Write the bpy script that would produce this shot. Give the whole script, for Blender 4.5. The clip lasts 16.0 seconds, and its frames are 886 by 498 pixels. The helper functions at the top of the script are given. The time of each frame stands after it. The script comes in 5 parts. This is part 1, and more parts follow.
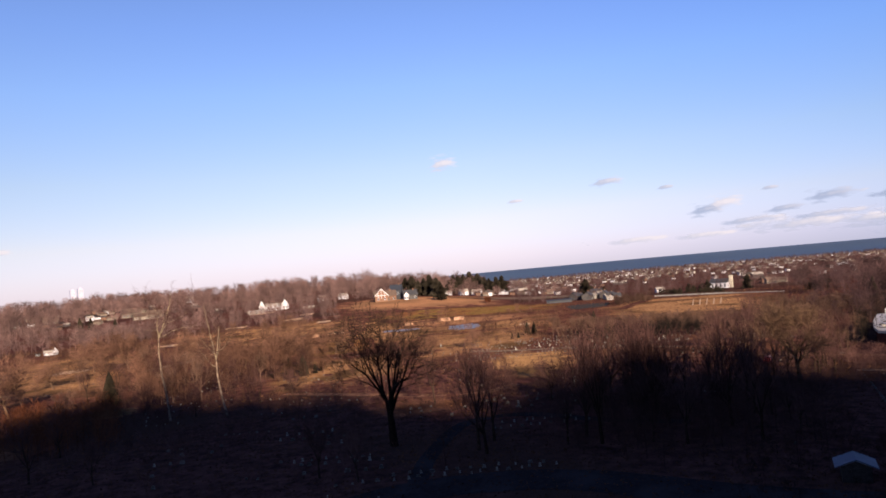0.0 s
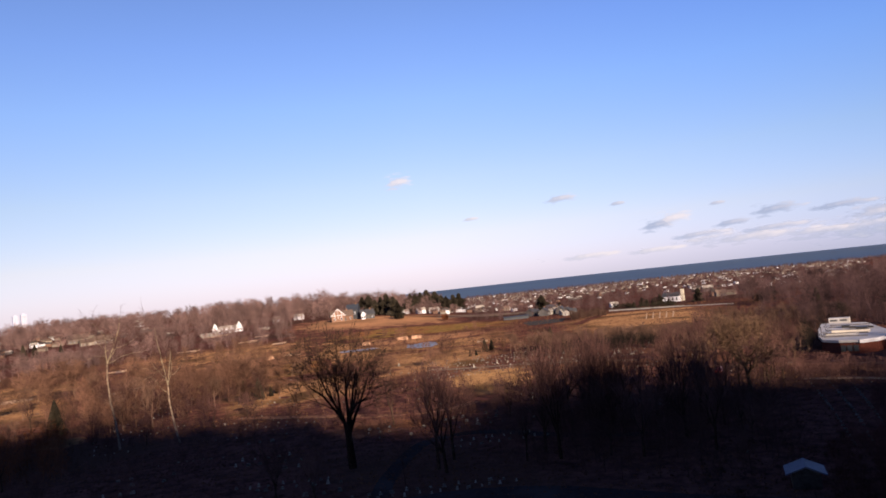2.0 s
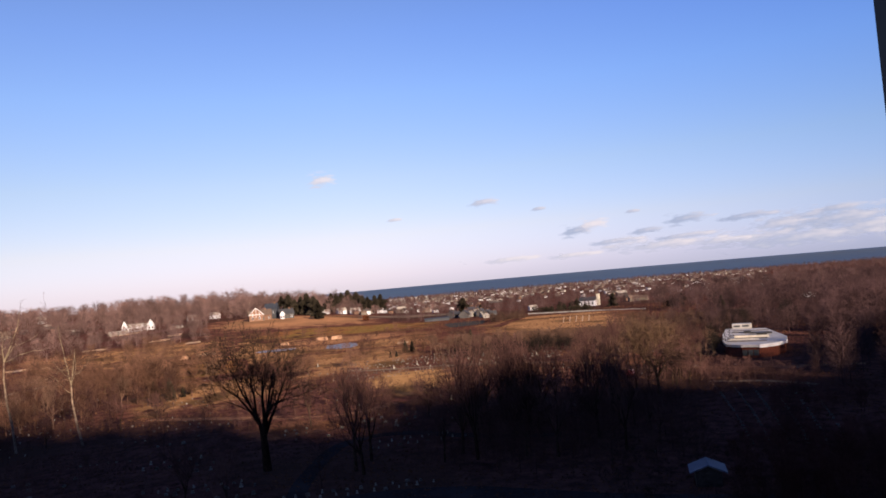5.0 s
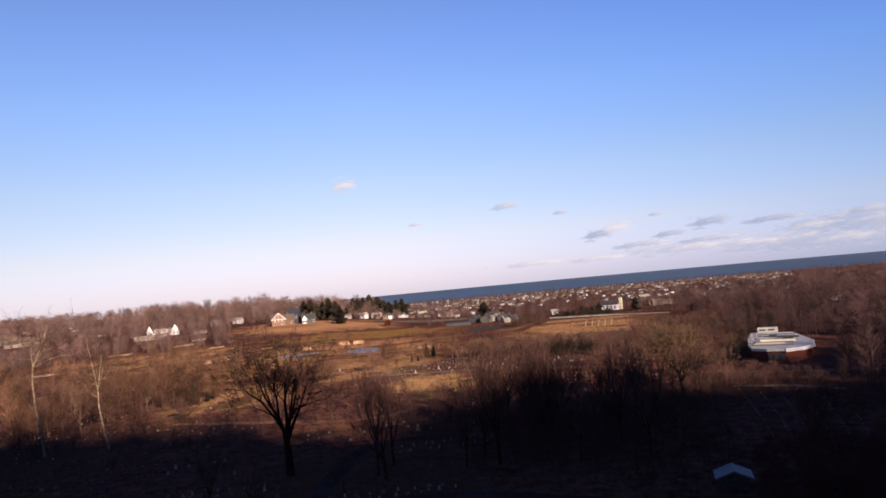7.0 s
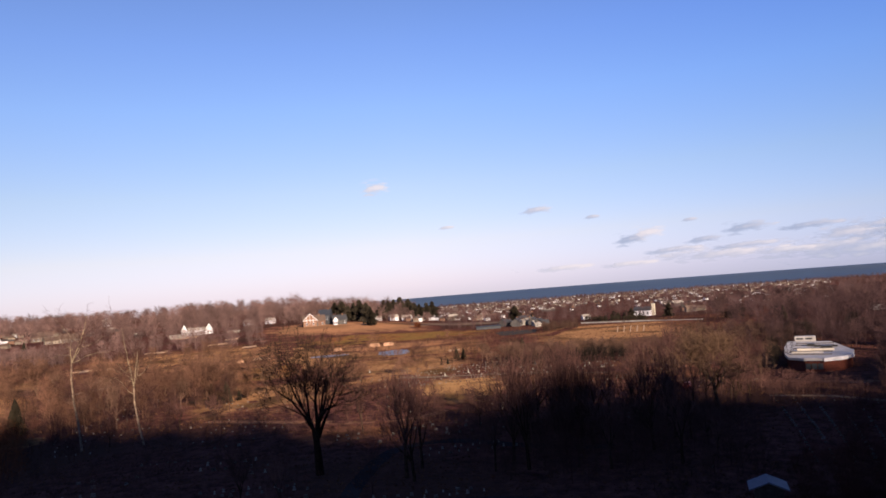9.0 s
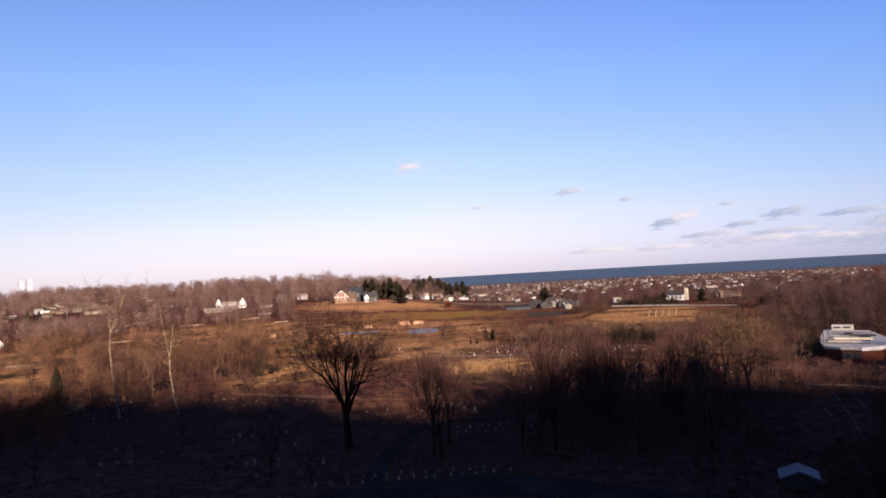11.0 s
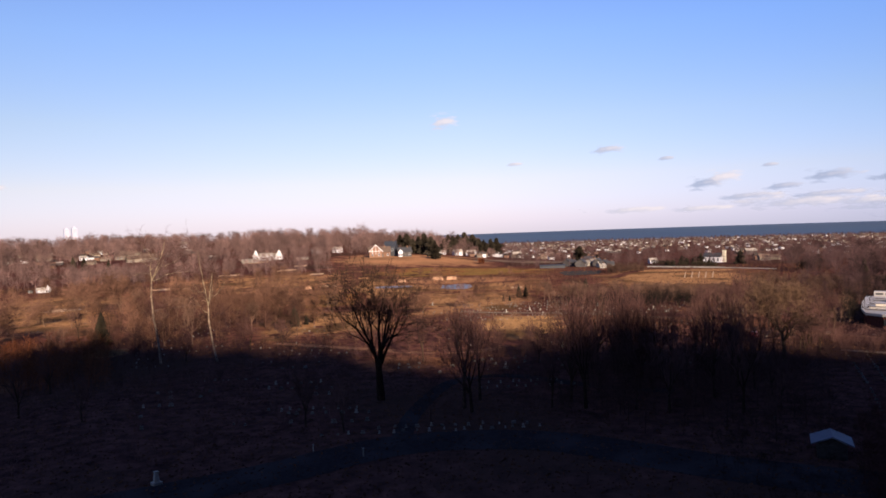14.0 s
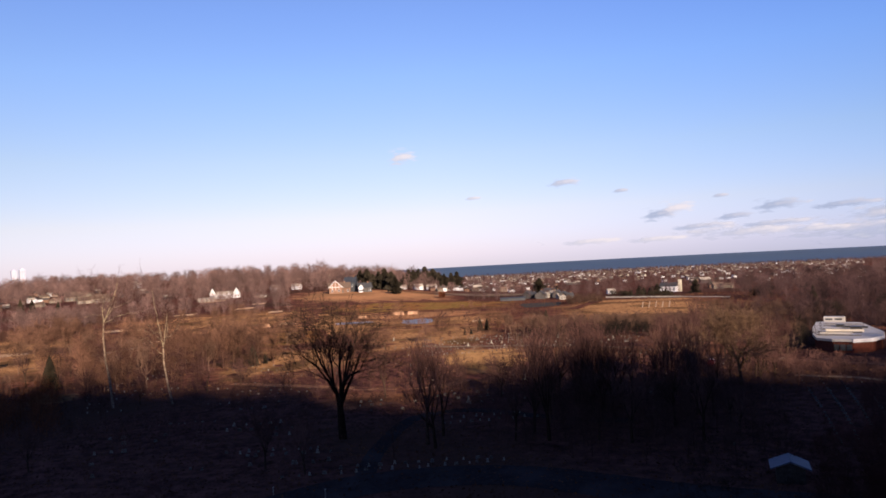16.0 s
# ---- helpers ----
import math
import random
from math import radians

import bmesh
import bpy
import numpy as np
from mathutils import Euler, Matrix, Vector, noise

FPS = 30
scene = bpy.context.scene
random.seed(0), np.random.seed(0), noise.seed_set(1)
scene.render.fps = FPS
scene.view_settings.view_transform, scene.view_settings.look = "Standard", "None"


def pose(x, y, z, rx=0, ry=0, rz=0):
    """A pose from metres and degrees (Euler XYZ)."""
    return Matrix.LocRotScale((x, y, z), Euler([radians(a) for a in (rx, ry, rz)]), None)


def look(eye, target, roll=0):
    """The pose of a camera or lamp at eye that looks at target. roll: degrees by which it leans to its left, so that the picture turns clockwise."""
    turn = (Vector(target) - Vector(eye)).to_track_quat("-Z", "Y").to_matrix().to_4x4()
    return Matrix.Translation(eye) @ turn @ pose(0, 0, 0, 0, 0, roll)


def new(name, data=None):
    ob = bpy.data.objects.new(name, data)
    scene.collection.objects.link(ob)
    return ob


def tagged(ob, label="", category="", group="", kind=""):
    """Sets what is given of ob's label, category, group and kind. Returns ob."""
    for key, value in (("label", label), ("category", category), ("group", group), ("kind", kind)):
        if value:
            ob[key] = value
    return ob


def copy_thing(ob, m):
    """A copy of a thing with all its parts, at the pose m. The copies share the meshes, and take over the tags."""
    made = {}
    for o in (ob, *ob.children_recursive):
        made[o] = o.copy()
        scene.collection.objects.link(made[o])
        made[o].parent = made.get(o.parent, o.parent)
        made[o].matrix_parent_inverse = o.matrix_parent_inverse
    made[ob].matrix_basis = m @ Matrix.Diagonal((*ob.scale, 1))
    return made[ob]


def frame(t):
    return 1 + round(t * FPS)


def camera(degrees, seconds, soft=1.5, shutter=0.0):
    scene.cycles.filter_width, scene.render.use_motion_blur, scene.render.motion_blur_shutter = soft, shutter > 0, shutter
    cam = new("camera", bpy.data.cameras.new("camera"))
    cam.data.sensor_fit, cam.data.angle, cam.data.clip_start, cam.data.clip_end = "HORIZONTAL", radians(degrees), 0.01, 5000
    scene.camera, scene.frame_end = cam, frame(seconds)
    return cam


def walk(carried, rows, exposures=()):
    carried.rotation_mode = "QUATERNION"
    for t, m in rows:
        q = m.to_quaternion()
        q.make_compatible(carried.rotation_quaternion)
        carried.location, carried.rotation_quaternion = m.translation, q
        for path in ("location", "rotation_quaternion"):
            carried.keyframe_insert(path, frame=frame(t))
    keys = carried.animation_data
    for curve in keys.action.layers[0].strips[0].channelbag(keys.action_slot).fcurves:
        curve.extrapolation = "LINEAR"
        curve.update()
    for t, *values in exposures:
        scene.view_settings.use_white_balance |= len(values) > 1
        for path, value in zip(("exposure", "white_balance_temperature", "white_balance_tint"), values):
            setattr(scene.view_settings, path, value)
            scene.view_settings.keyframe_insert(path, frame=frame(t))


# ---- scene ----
SOFT, EXPO = 1.7, 1.75
# K: metres for each unit of the plan of bearings and distances below; TILT: the fall of the ground towards the sea
K, TILT, FALL_AZ = 1.5, 0.00944, 12.0
EYE = (0.0, 0.0, 22.0 * K)
cam = camera(64.3, 16.0, soft=SOFT)
PATH = [
    (0.0, pose(*EYE, 91.25, 5.30, 0.13)),
    (0.5, pose(*EYE, 91.54, 5.57, -0.42)),
    (1.0, pose(*EYE, 91.75, 5.72, -0.97)),
    (1.5, pose(*EYE, 91.95, 6.02, -1.58)),
    (2.0, pose(*EYE, 92.38, 6.26, -3.39)),
    (2.5, pose(*EYE, 93.06, 5.82, -6.33)),
    (3.0, pose(*EYE, 92.71, 5.03, -8.11)),
    (3.5, pose(*EYE, 91.90, 4.91, -9.39)),
    (3.7, pose(*EYE, 91.63, 5.14, -9.98)),
    (5.8, pose(*EYE, 92.03, 5.00, -9.07)),
    (6.0, pose(*EYE, 92.06, 5.01, -8.77)),
    (6.5, pose(*EYE, 92.25, 5.00, -8.23)),
    (7.0, pose(*EYE, 92.37, 5.34, -8.01)),
    (7.5, pose(*EYE, 92.45, 5.27, -7.69)),
    (8.0, pose(*EYE, 92.67, 5.17, -6.64)),
    (8.5, pose(*EYE, 92.82, 5.01, -5.95)),
    (8.7, pose(*EYE, 92.84, 4.90, -5.80)),
    (10.8, pose(*EYE, 91.64, 2.11, -3.61)),
    (11.0, pose(*EYE, 91.35, 3.38, -3.01)),
    (11.5, pose(*EYE, 90.93, 6.86, 0.00)),
    (12.0, pose(*EYE, 90.61, 4.48, 0.51)),
    (12.5, pose(*EYE, 90.20, 5.91, 0.58)),
    (13.0, pose(*EYE, 89.58, 2.85, 0.53)),
    (13.5, pose(*EYE, 88.47, 1.61, 1.15)),
    (14.0, pose(*EYE, 87.92, 2.16, -0.21)),
    (14.5, pose(*EYE, 88.53, 2.59, -2.28)),
    (15.0, pose(*EYE, 89.63, 2.90, -3.83)),
    (15.5, pose(*EYE, 90.27, 3.55, -4.21)),
    (16.0, pose(*EYE, 90.56, 3.15, -3.46)),
]
walk(cam, PATH, [(0.0, EXPO), (1.5, EXPO), (3.0, EXPO - 0.08), (8.5, EXPO - 0.08), (11.0, EXPO), (16.0, EXPO - 0.03)])

# ---- world and sun: a low sun behind the camera, to its right ----
SUN_AZ, SUN_EL = 160.0, 18.0
SKY_SIDE = [(0.0, (1.0, 1.0, 1.0)), (0.5, (0.80, 0.80, 0.81)), (1.0, (0.43, 0.525, 0.665))]
SKY_POWER = 0.077
SKY_LOW, SKY_HIGH = (0.51, 0.51, 0.95), (0.66, 0.58, 0.72)
SKY_MID = [(0.06, (0.78, 0.585, 0.715)), (0.14, (0.88, 0.67, 0.71)), (0.25, (0.85, 0.75, 0.90)), (0.33, (0.80, 0.73, 0.96)), (0.45, (0.74, 0.68, 0.90))]
sun_way = Vector((math.sin(radians(SUN_AZ)) * math.cos(radians(SUN_EL)), math.cos(radians(SUN_AZ)) * math.cos(radians(SUN_EL)), math.sin(radians(SUN_EL))))
world = bpy.data.worlds.new("evening_sky")
scene.world = world
world.use_nodes = True
wn, wl = world.node_tree.nodes, world.node_tree.links
sky = wn.new("ShaderNodeTexSky")
sky.sky_type, sky.sun_disc = "NISHITA", False
sky.sun_elevation, sky.sun_rotation = radians(13.0), radians(360.0 - SUN_AZ)
sky.air_density, sky.dust_density, sky.ozone_density = 1.0, 0.0, 3.0
coord = wn.new("ShaderNodeTexCoord")
split = wn.new("ShaderNodeSeparateXYZ")
wl.new(coord.outputs["Generated"], split.inputs[0])
grade = wn.new("ShaderNodeValToRGB")
grade.color_ramp.elements[0].position, grade.color_ramp.elements[1].position = 0.0, 0.85
grade.color_ramp.elements[0].color, grade.color_ramp.elements[1].color = (*SKY_LOW, 1), (*SKY_HIGH, 1)
for spot, tint in SKY_MID:
    grade.color_ramp.elements.new(spot).color = (*tint, 1)
wl.new(split.outputs[2], grade.inputs[0])
tinted = wn.new("ShaderNodeMix")
tinted.data_type, tinted.blend_type = "RGBA", "MULTIPLY"
tinted.inputs[0].default_value = 1.0
wl.new(sky.outputs[0], tinted.inputs[6])
wl.new(grade.outputs[0], tinted.inputs[7])
across = wn.new("ShaderNodeMapRange")
across.inputs[1].default_value, across.inputs[2].default_value = -0.6, 0.7
wl.new(split.outputs[0], across.inputs[0])
side = wn.new("ShaderNodeValToRGB")
side.color_ramp.elements[0].color, side.color_ramp.elements[1].color = (*SKY_SIDE[0][1], 1), (*SKY_SIDE[-1][1], 1)
for spot, tint in SKY_SIDE[1:-1]:
    side.color_ramp.elements.new(spot).color = (*tint, 1)
wl.new(across.outputs[0], side.inputs[0])
sided = wn.new("ShaderNodeMix")
sided.data_type, sided.blend_type = "RGBA", "MULTIPLY"
sided.inputs[0].default_value = 1.0
wl.new(tinted.outputs[2], sided.inputs[6])
wl.new(side.outputs[0], sided.inputs[7])
wl.new(sided.outputs[2], wn["Background"].inputs[0])
wn["Background"].inputs[1].default_value = SKY_POWER

lamp = bpy.data.lights.new("sun", "SUN")
lamp.energy, lamp.angle, lamp.color = 5.0, radians(3.0), (1.0, 0.735, 0.50)
sun = new("sun", lamp)
sun.matrix_world = look(sun_way * 200, (0, 0, 0))


# ---- materials ----
def material(name, dark, light, scale=1.0, rough=0.9, metal=0.0, bump=0.0, vary=0.0, patch=None, patch_scale=0.03, island=0.0, fade=False, tone=False):
    """A surface with grain between two colours, wider patches of a third, and a shift from object to object."""
    m = bpy.data.materials.new(name)
    m.use_nodes = True
    n, l = m.node_tree.nodes, m.node_tree.links
    bsdf = n["Principled BSDF"]
    bsdf.inputs["Roughness"].default_value, bsdf.inputs["Metallic"].default_value = rough, metal
    bsdf.inputs["Specular IOR Level"].default_value = 0.0 if rough > 0.85 else 0.1 if rough > 0.7 else 0.4
    where = n.new("ShaderNodeNewGeometry")
    fine = n.new("ShaderNodeTexNoise")
    fine.inputs["Scale"].default_value, fine.inputs["Detail"].default_value, fine.inputs["Roughness"].default_value = scale / K, 6, 0.65
    l.new(where.outputs["Position"], fine.inputs["Vector"])
    ramp = n.new("ShaderNodeValToRGB")
    ramp.color_ramp.elements[0].position, ramp.color_ramp.elements[1].position = 0.32, 0.68
    ramp.color_ramp.elements[0].color, ramp.color_ramp.elements[1].color = (*dark, 1), (*light, 1)
    l.new(fine.outputs["Fac"], ramp.inputs[0])
    colour = ramp.outputs[0]
    if patch:
        wide = n.new("ShaderNodeTexNoise")
        wide.inputs["Scale"].default_value, wide.inputs["Detail"].default_value = patch_scale / K, 5
        l.new(where.outputs["Position"], wide.inputs["Vector"])
        edge = n.new("ShaderNodeMapRange")
        edge.inputs[1].default_value, edge.inputs[2].default_value = 0.46, 0.62
        l.new(wide.outputs["Fac"], edge.inputs[0])
        mix = n.new("ShaderNodeMix")
        mix.data_type = "RGBA"
        l.new(edge.outputs[0], mix.inputs[0])
        l.new(colour, mix.inputs[6])
        mix.inputs[7].default_value = (*patch, 1)
        colour = mix.outputs[2]
    if vary or island:
        if vary:
            chance = n.new("ShaderNodeObjectInfo").outputs["Random"]
        else:
            chance = where.outputs["Random Per Island"]
        if tone:
            # each tree of a wood has its own tone
            own = n.new("ShaderNodeAttribute")
            own.attribute_name = "tone"
            chance = own.outputs["Fac"]
        shift = n.new("ShaderNodeMapRange")
        shift.inputs[3].default_value, shift.inputs[4].default_value = 1 - (vary or island), 1 + (vary or island)
        l.new(chance, shift.inputs[0])
        hue = n.new("ShaderNodeHueSaturation")
        l.new(shift.outputs[0], hue.inputs["Value"])
        l.new(colour, hue.inputs["Color"])
        colour = hue.outputs[0]
    if fade:
        # thins out into the surrounding grass towards the patch's rim
        rim = n.new("ShaderNodeAttribute")
        rim.attribute_name = "rim"
        loose = n.new("ShaderNodeTexNoise")
        loose.inputs["Scale"].default_value, loose.inputs["Detail"].default_value = 0.12 / K, 6
        l.new(where.outputs["Position"], loose.inputs["Vector"])
        total = n.new("ShaderNodeMath")
        total.operation = "ADD"
        l.new(rim.outputs["Fac"], total.inputs[0])
        l.new(loose.outputs["Fac"], total.inputs[1])
        soft_edge = n.new("ShaderNodeMapRange")
        soft_edge.interpolation_type = "SMOOTHSTEP"
        soft_edge.inputs[1].default_value, soft_edge.inputs[2].default_value = 0.52, 0.98
        l.new(total.outputs[0], soft_edge.inputs[0])
        grass = n.new("ShaderNodeValToRGB")
        grass.color_ramp.elements[0].position, grass.color_ramp.elements[1].position = 0.32, 0.68
        grass.color_ramp.elements[0].color, grass.color_ramp.elements[1].color = (0.0255, 0.0125, 0.013, 1), (0.108, 0.0464, 0.04, 1)
        l.new(fine.outputs["Fac"], grass.inputs[0])
        blend = n.new("ShaderNodeMix")
        blend.data_type = "RGBA"
        l.new(soft_edge.outputs[0], blend.inputs[0])
        l.new(grass.outputs[0], blend.inputs[6])
        l.new(colour, blend.inputs[7])
        colour = blend.outputs[2]
    l.new(colour, bsdf.inputs["Base Color"])
    if bump:
        b = n.new("ShaderNodeBump")
        b.inputs["Strength"].default_value, b.inputs["Distance"].default_value = bump, 0.3 * K
        l.new(fine.outputs["Fac"], b.inputs["Height"])
        l.new(b.outputs[0], bsdf.inputs["Normal"])
    return m


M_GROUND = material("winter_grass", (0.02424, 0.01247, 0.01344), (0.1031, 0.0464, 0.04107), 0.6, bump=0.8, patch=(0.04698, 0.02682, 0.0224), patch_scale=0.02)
M_FIELD = material("dry_field", (0.224, 0.1153, 0.0644), (0.3136, 0.1646, 0.0924), 0.5, bump=0.4, patch=(0.1792, 0.1011, 0.0588), patch_scale=0.03, fade=True)
M_GREEN = material("green_turf", (0.08694, 0.06062, 0.022), (0.1964, 0.1188, 0.04538), 0.4, bump=0.6, patch=(0.161, 0.07275, 0.03438), patch_scale=0.05, fade=True)
# Straw colour lighter than the winter grass; it carries part of the sun's brightness.
M_STRAW = material("sunlit_straw_grass", (0.1534, 0.08207, 0.04394), (0.325, 0.1864, 0.09802), 0.5, bump=0.6, patch=(0.078, 0.04729, 0.02704), patch_scale=0.06, fade=True)
M_SCRUB = material("dry_grass_blades", (0.03168, 0.0174, 0.0132), (0.0924, 0.0468, 0.02772), 0.08, island=0.35)
M_ASPHALT = material("asphalt", (0.01657, 0.01339, 0.01543), (0.0306, 0.0255, 0.02874), 2.0, 0.95, bump=0.2, patch=(0.03442, 0.0287, 0.03226), patch_scale=0.2)
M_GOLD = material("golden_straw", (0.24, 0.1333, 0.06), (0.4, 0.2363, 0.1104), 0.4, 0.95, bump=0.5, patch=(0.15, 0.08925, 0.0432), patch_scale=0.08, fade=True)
M_SAND = material("golf_sand", (0.27, 0.195, 0.14), (0.42, 0.31, 0.225), 0.8, 0.95, bump=0.2)
# Pale blue colour stands in for distance haze and offsets the warm sun.
M_PALETOWER = material("hazed_tower_render", (0.2146, 0.2468, 0.3706), (0.2903, 0.3213, 0.4688), 0.2, 0.8)
M_GRAVEL = material("gravel", (0.075, 0.056, 0.047), (0.165, 0.127, 0.104), 1.5, 0.95, bump=0.4)
M_WATER = material("pond_ice", (0.05, 0.055, 0.07), (0.11, 0.115, 0.14), 0.15, 0.45)
M_SEA = material("sea_water", (0.00792, 0.0189, 0.03888), (0.01386, 0.0288, 0.05508), 0.004, 0.55, patch=(0.01584, 0.0324, 0.05832), patch_scale=0.0012)
M_BARK = material("dark_bark", (0.013, 0.00975, 0.0091), (0.039, 0.026, 0.0208), 3.0, 0.95, bump=0.5, vary=0.3)
M_TWIG = material("bare_twigs", (0.03024, 0.01771, 0.0186), (0.0877, 0.04774, 0.04605), 0.4, 0.95, vary=0.35)
M_OAKBARK = material("near_black_bark", (0.006, 0.0045, 0.0042), (0.02, 0.0135, 0.011), 3.0, 0.95, bump=0.5)
# Pale bark greyed in colour for the shade on the lower trunk.
M_GREYBARK = material("shaded_sycamore_bark", (0.05, 0.036, 0.03), (0.2, 0.155, 0.125), 1.5, 0.95, bump=0.4)
M_PALE = material("pale_sycamore_bark", (0.085, 0.068, 0.05), (0.24, 0.2, 0.145), 1.2, 0.85, bump=0.3)
M_PALETWIG = material("tan_twigs", (0.046, 0.03, 0.0253), (0.128, 0.08, 0.06325), 0.5, 0.95, vary=0.2)
# Distance haze is put into these paler, grey-pink twigs.
M_RIDGE = material("hazed_ridge_twigs", (0.056, 0.03893, 0.04019), (0.1394, 0.09137, 0.09263), 0.03, 0.95, island=0.5, tone=True)
M_TANBARK = material("tan_bark", (0.045, 0.03, 0.0225), (0.12, 0.078, 0.055), 1.2, 0.95, bump=0.3)
M_BROWN = material("brown_twigs", (0.042, 0.02421, 0.0204), (0.115, 0.06283, 0.0456), 0.03, 0.95, island=0.5, tone=True)
# The pinkish haze over the town is put into this twig colour.
M_TOWNWOOD = material("hazy_street_twigs", (0.032, 0.0215, 0.024), (0.08, 0.051, 0.056), 0.03, 0.95, island=0.5, tone=True)
# For brush that is added to deepen the foreground shade.
M_BRAMBLE = material("shade_bramble", (0.02984, 0.01285, 0.01294), (0.08262, 0.03557, 0.03305), 0.03, 0.95, island=0.5, tone=True)
M_WOODS = material("woodland_twigs", (0.02158, 0.01427, 0.01684), (0.05429, 0.03341, 0.03905), 0.03, 0.95, island=0.5, tone=True)
M_SCRUBWOOD = material("sunlit_thicket_twigs", (0.03, 0.0195, 0.0178), (0.074, 0.047, 0.039), 0.03, 0.95, island=0.5, tone=True)
M_MEADOWWOOD = material("tan_meadow_twigs", (0.05, 0.02987, 0.0234), (0.128, 0.07313, 0.0528), 0.03, 0.95, island=0.5, tone=True)
M_MEADOWTWIG = material("soft_brown_twigs", (0.06, 0.03523, 0.02808), (0.1416, 0.08034, 0.06048), 0.3, 0.95, vary=0.25)
M_RED = material("red_brush_twigs", (0.05, 0.019, 0.012), (0.12, 0.046, 0.024), 0.05, 0.95, island=0.5, tone=True)
M_NEEDLE = material("conifer_needles", (0.01073, 0.0099, 0.009075), (0.03135, 0.027, 0.02063), 0.5, 0.9, vary=0.3)
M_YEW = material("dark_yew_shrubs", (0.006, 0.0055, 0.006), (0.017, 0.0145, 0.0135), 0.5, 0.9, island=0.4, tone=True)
M_BRICK = material("red_brick", (0.075, 0.046, 0.036), (0.14, 0.086, 0.066), 3.0, 0.9, bump=0.2, vary=0.2)
M_HALLBRICK = material("dark_red_brick", (0.045, 0.017, 0.014), (0.09, 0.03, 0.024), 3.0, 0.9, bump=0.2)
# Bluish white: the sun's warm tint is offset in the base colour.
M_WHITE = material("cooled_white_paint", (0.25, 0.264, 0.325), (0.42, 0.442, 0.53), 0.8, 0.6, vary=0.12)
M_CREAM = material("cream_stucco", (0.24, 0.232, 0.205), (0.36, 0.348, 0.31), 0.8, 0.8, vary=0.1)
M_GREYWALL = material("grey_siding", (0.028, 0.028, 0.033), (0.066, 0.064, 0.069), 0.9, 0.8, vary=0.25)
M_TANWALL = material("tan_siding", (0.0819, 0.0709, 0.0632), (0.1557, 0.1365, 0.1227), 0.9, 0.8, vary=0.25)
M_ROOF = material("dark_shingles", (0.02, 0.0185, 0.021), (0.055, 0.049, 0.05), 1.5, 0.9, bump=0.2, vary=0.35)
M_ROOFRED = material("brown_shingles", (0.0558, 0.04176, 0.03744), (0.1039, 0.07854, 0.07044), 1.5, 0.9, bump=0.2, vary=0.3)
M_ROOFBLUE = material("blue_grey_shingles", (0.012, 0.0138, 0.0192), (0.0288, 0.0318, 0.042), 1.2, 0.7, bump=0.2, vary=0.2)
M_ROOFPALE = material("pale_grey_shingles", (0.13, 0.125, 0.125), (0.24, 0.23, 0.225), 1.2, 0.7, vary=0.2)
M_MEMBRANE = material("white_roof_membrane", (0.1476, 0.1476, 0.1624), (0.31, 0.31, 0.3321), 0.35, 0.55, patch=(0.2214, 0.2177, 0.2214), patch_scale=0.12)
M_BLUEROOF = material("pale_blue_roofing", (0.042, 0.05, 0.09), (0.07, 0.082, 0.135), 0.8, 0.6)
M_YARD = material("pale_paving", (0.024, 0.0252, 0.03), (0.045, 0.0456, 0.051), 1.0, 0.9)
M_RUSSET = material("russet_grass", (0.084, 0.03864, 0.02464), (0.168, 0.084, 0.05456), 0.5, 0.95, bump=0.5, patch=(0.056, 0.02688, 0.01936), patch_scale=0.08, fade=True)
# Colour of the ribbon that imitates reddish strips of sun.
M_EARTH = material("sun_strip_earth", (0.085, 0.046, 0.033), (0.17, 0.098, 0.07), 0.8, 0.95, bump=0.3)
M_BANK = material("sandy_earth", (0.19, 0.115, 0.082), (0.29, 0.185, 0.135), 0.8, 0.95, bump=0.3)
M_NAVY = material("dark_slate_cladding", (0.008, 0.011, 0.02), (0.02, 0.026, 0.04), 1.0, 0.7)
M_GLASS = material("dark_window_glass", (0.02, 0.024, 0.03), (0.05, 0.055, 0.065), 0.5, 0.12)
M_GRANITE = material("grey_granite", (0.03, 0.027, 0.027), (0.078, 0.072, 0.0708), 5.0, 0.6, vary=0.45)
M_MARBLE = material("white_marble", (0.078, 0.0767, 0.07475), (0.169, 0.1625, 0.156), 2.0, 0.5, vary=0.15)
M_CONCRETE = material("concrete", (0.28, 0.27, 0.25), (0.42, 0.40, 0.38), 0.7, 0.9, bump=0.2)
M_DARKMETAL = material("dark_metal", (0.02, 0.02, 0.022), (0.05, 0.05, 0.055), 3.0, 0.5, metal=0.6)
M_TOWERBRICK = material("apartment_brick", (0.30, 0.17, 0.12), (0.42, 0.26, 0.19), 1.4, 0.9, bump=0.2)
M_PLASTER = material("room_plaster", (0.50, 0.48, 0.44), (0.60, 0.57, 0.53), 2.0, 0.9)
M_CARPAINT = material("red_car_paint", (0.15, 0.012, 0.01), (0.2, 0.016, 0.012), 0.5, 0.3)


# ---- building helpers ----
def mesh_of(name, verts, faces, mat, smooth=False):
    me = bpy.data.meshes.new(name)
    me.from_pydata([tuple(map(float, v)) for v in verts], [], [tuple(map(int, f)) for f in faces])
    me.materials.append(mat)
    if smooth:
        me.polygons.foreach_set("use_smooth", [True] * len(me.polygons))
    me.update()
    return me


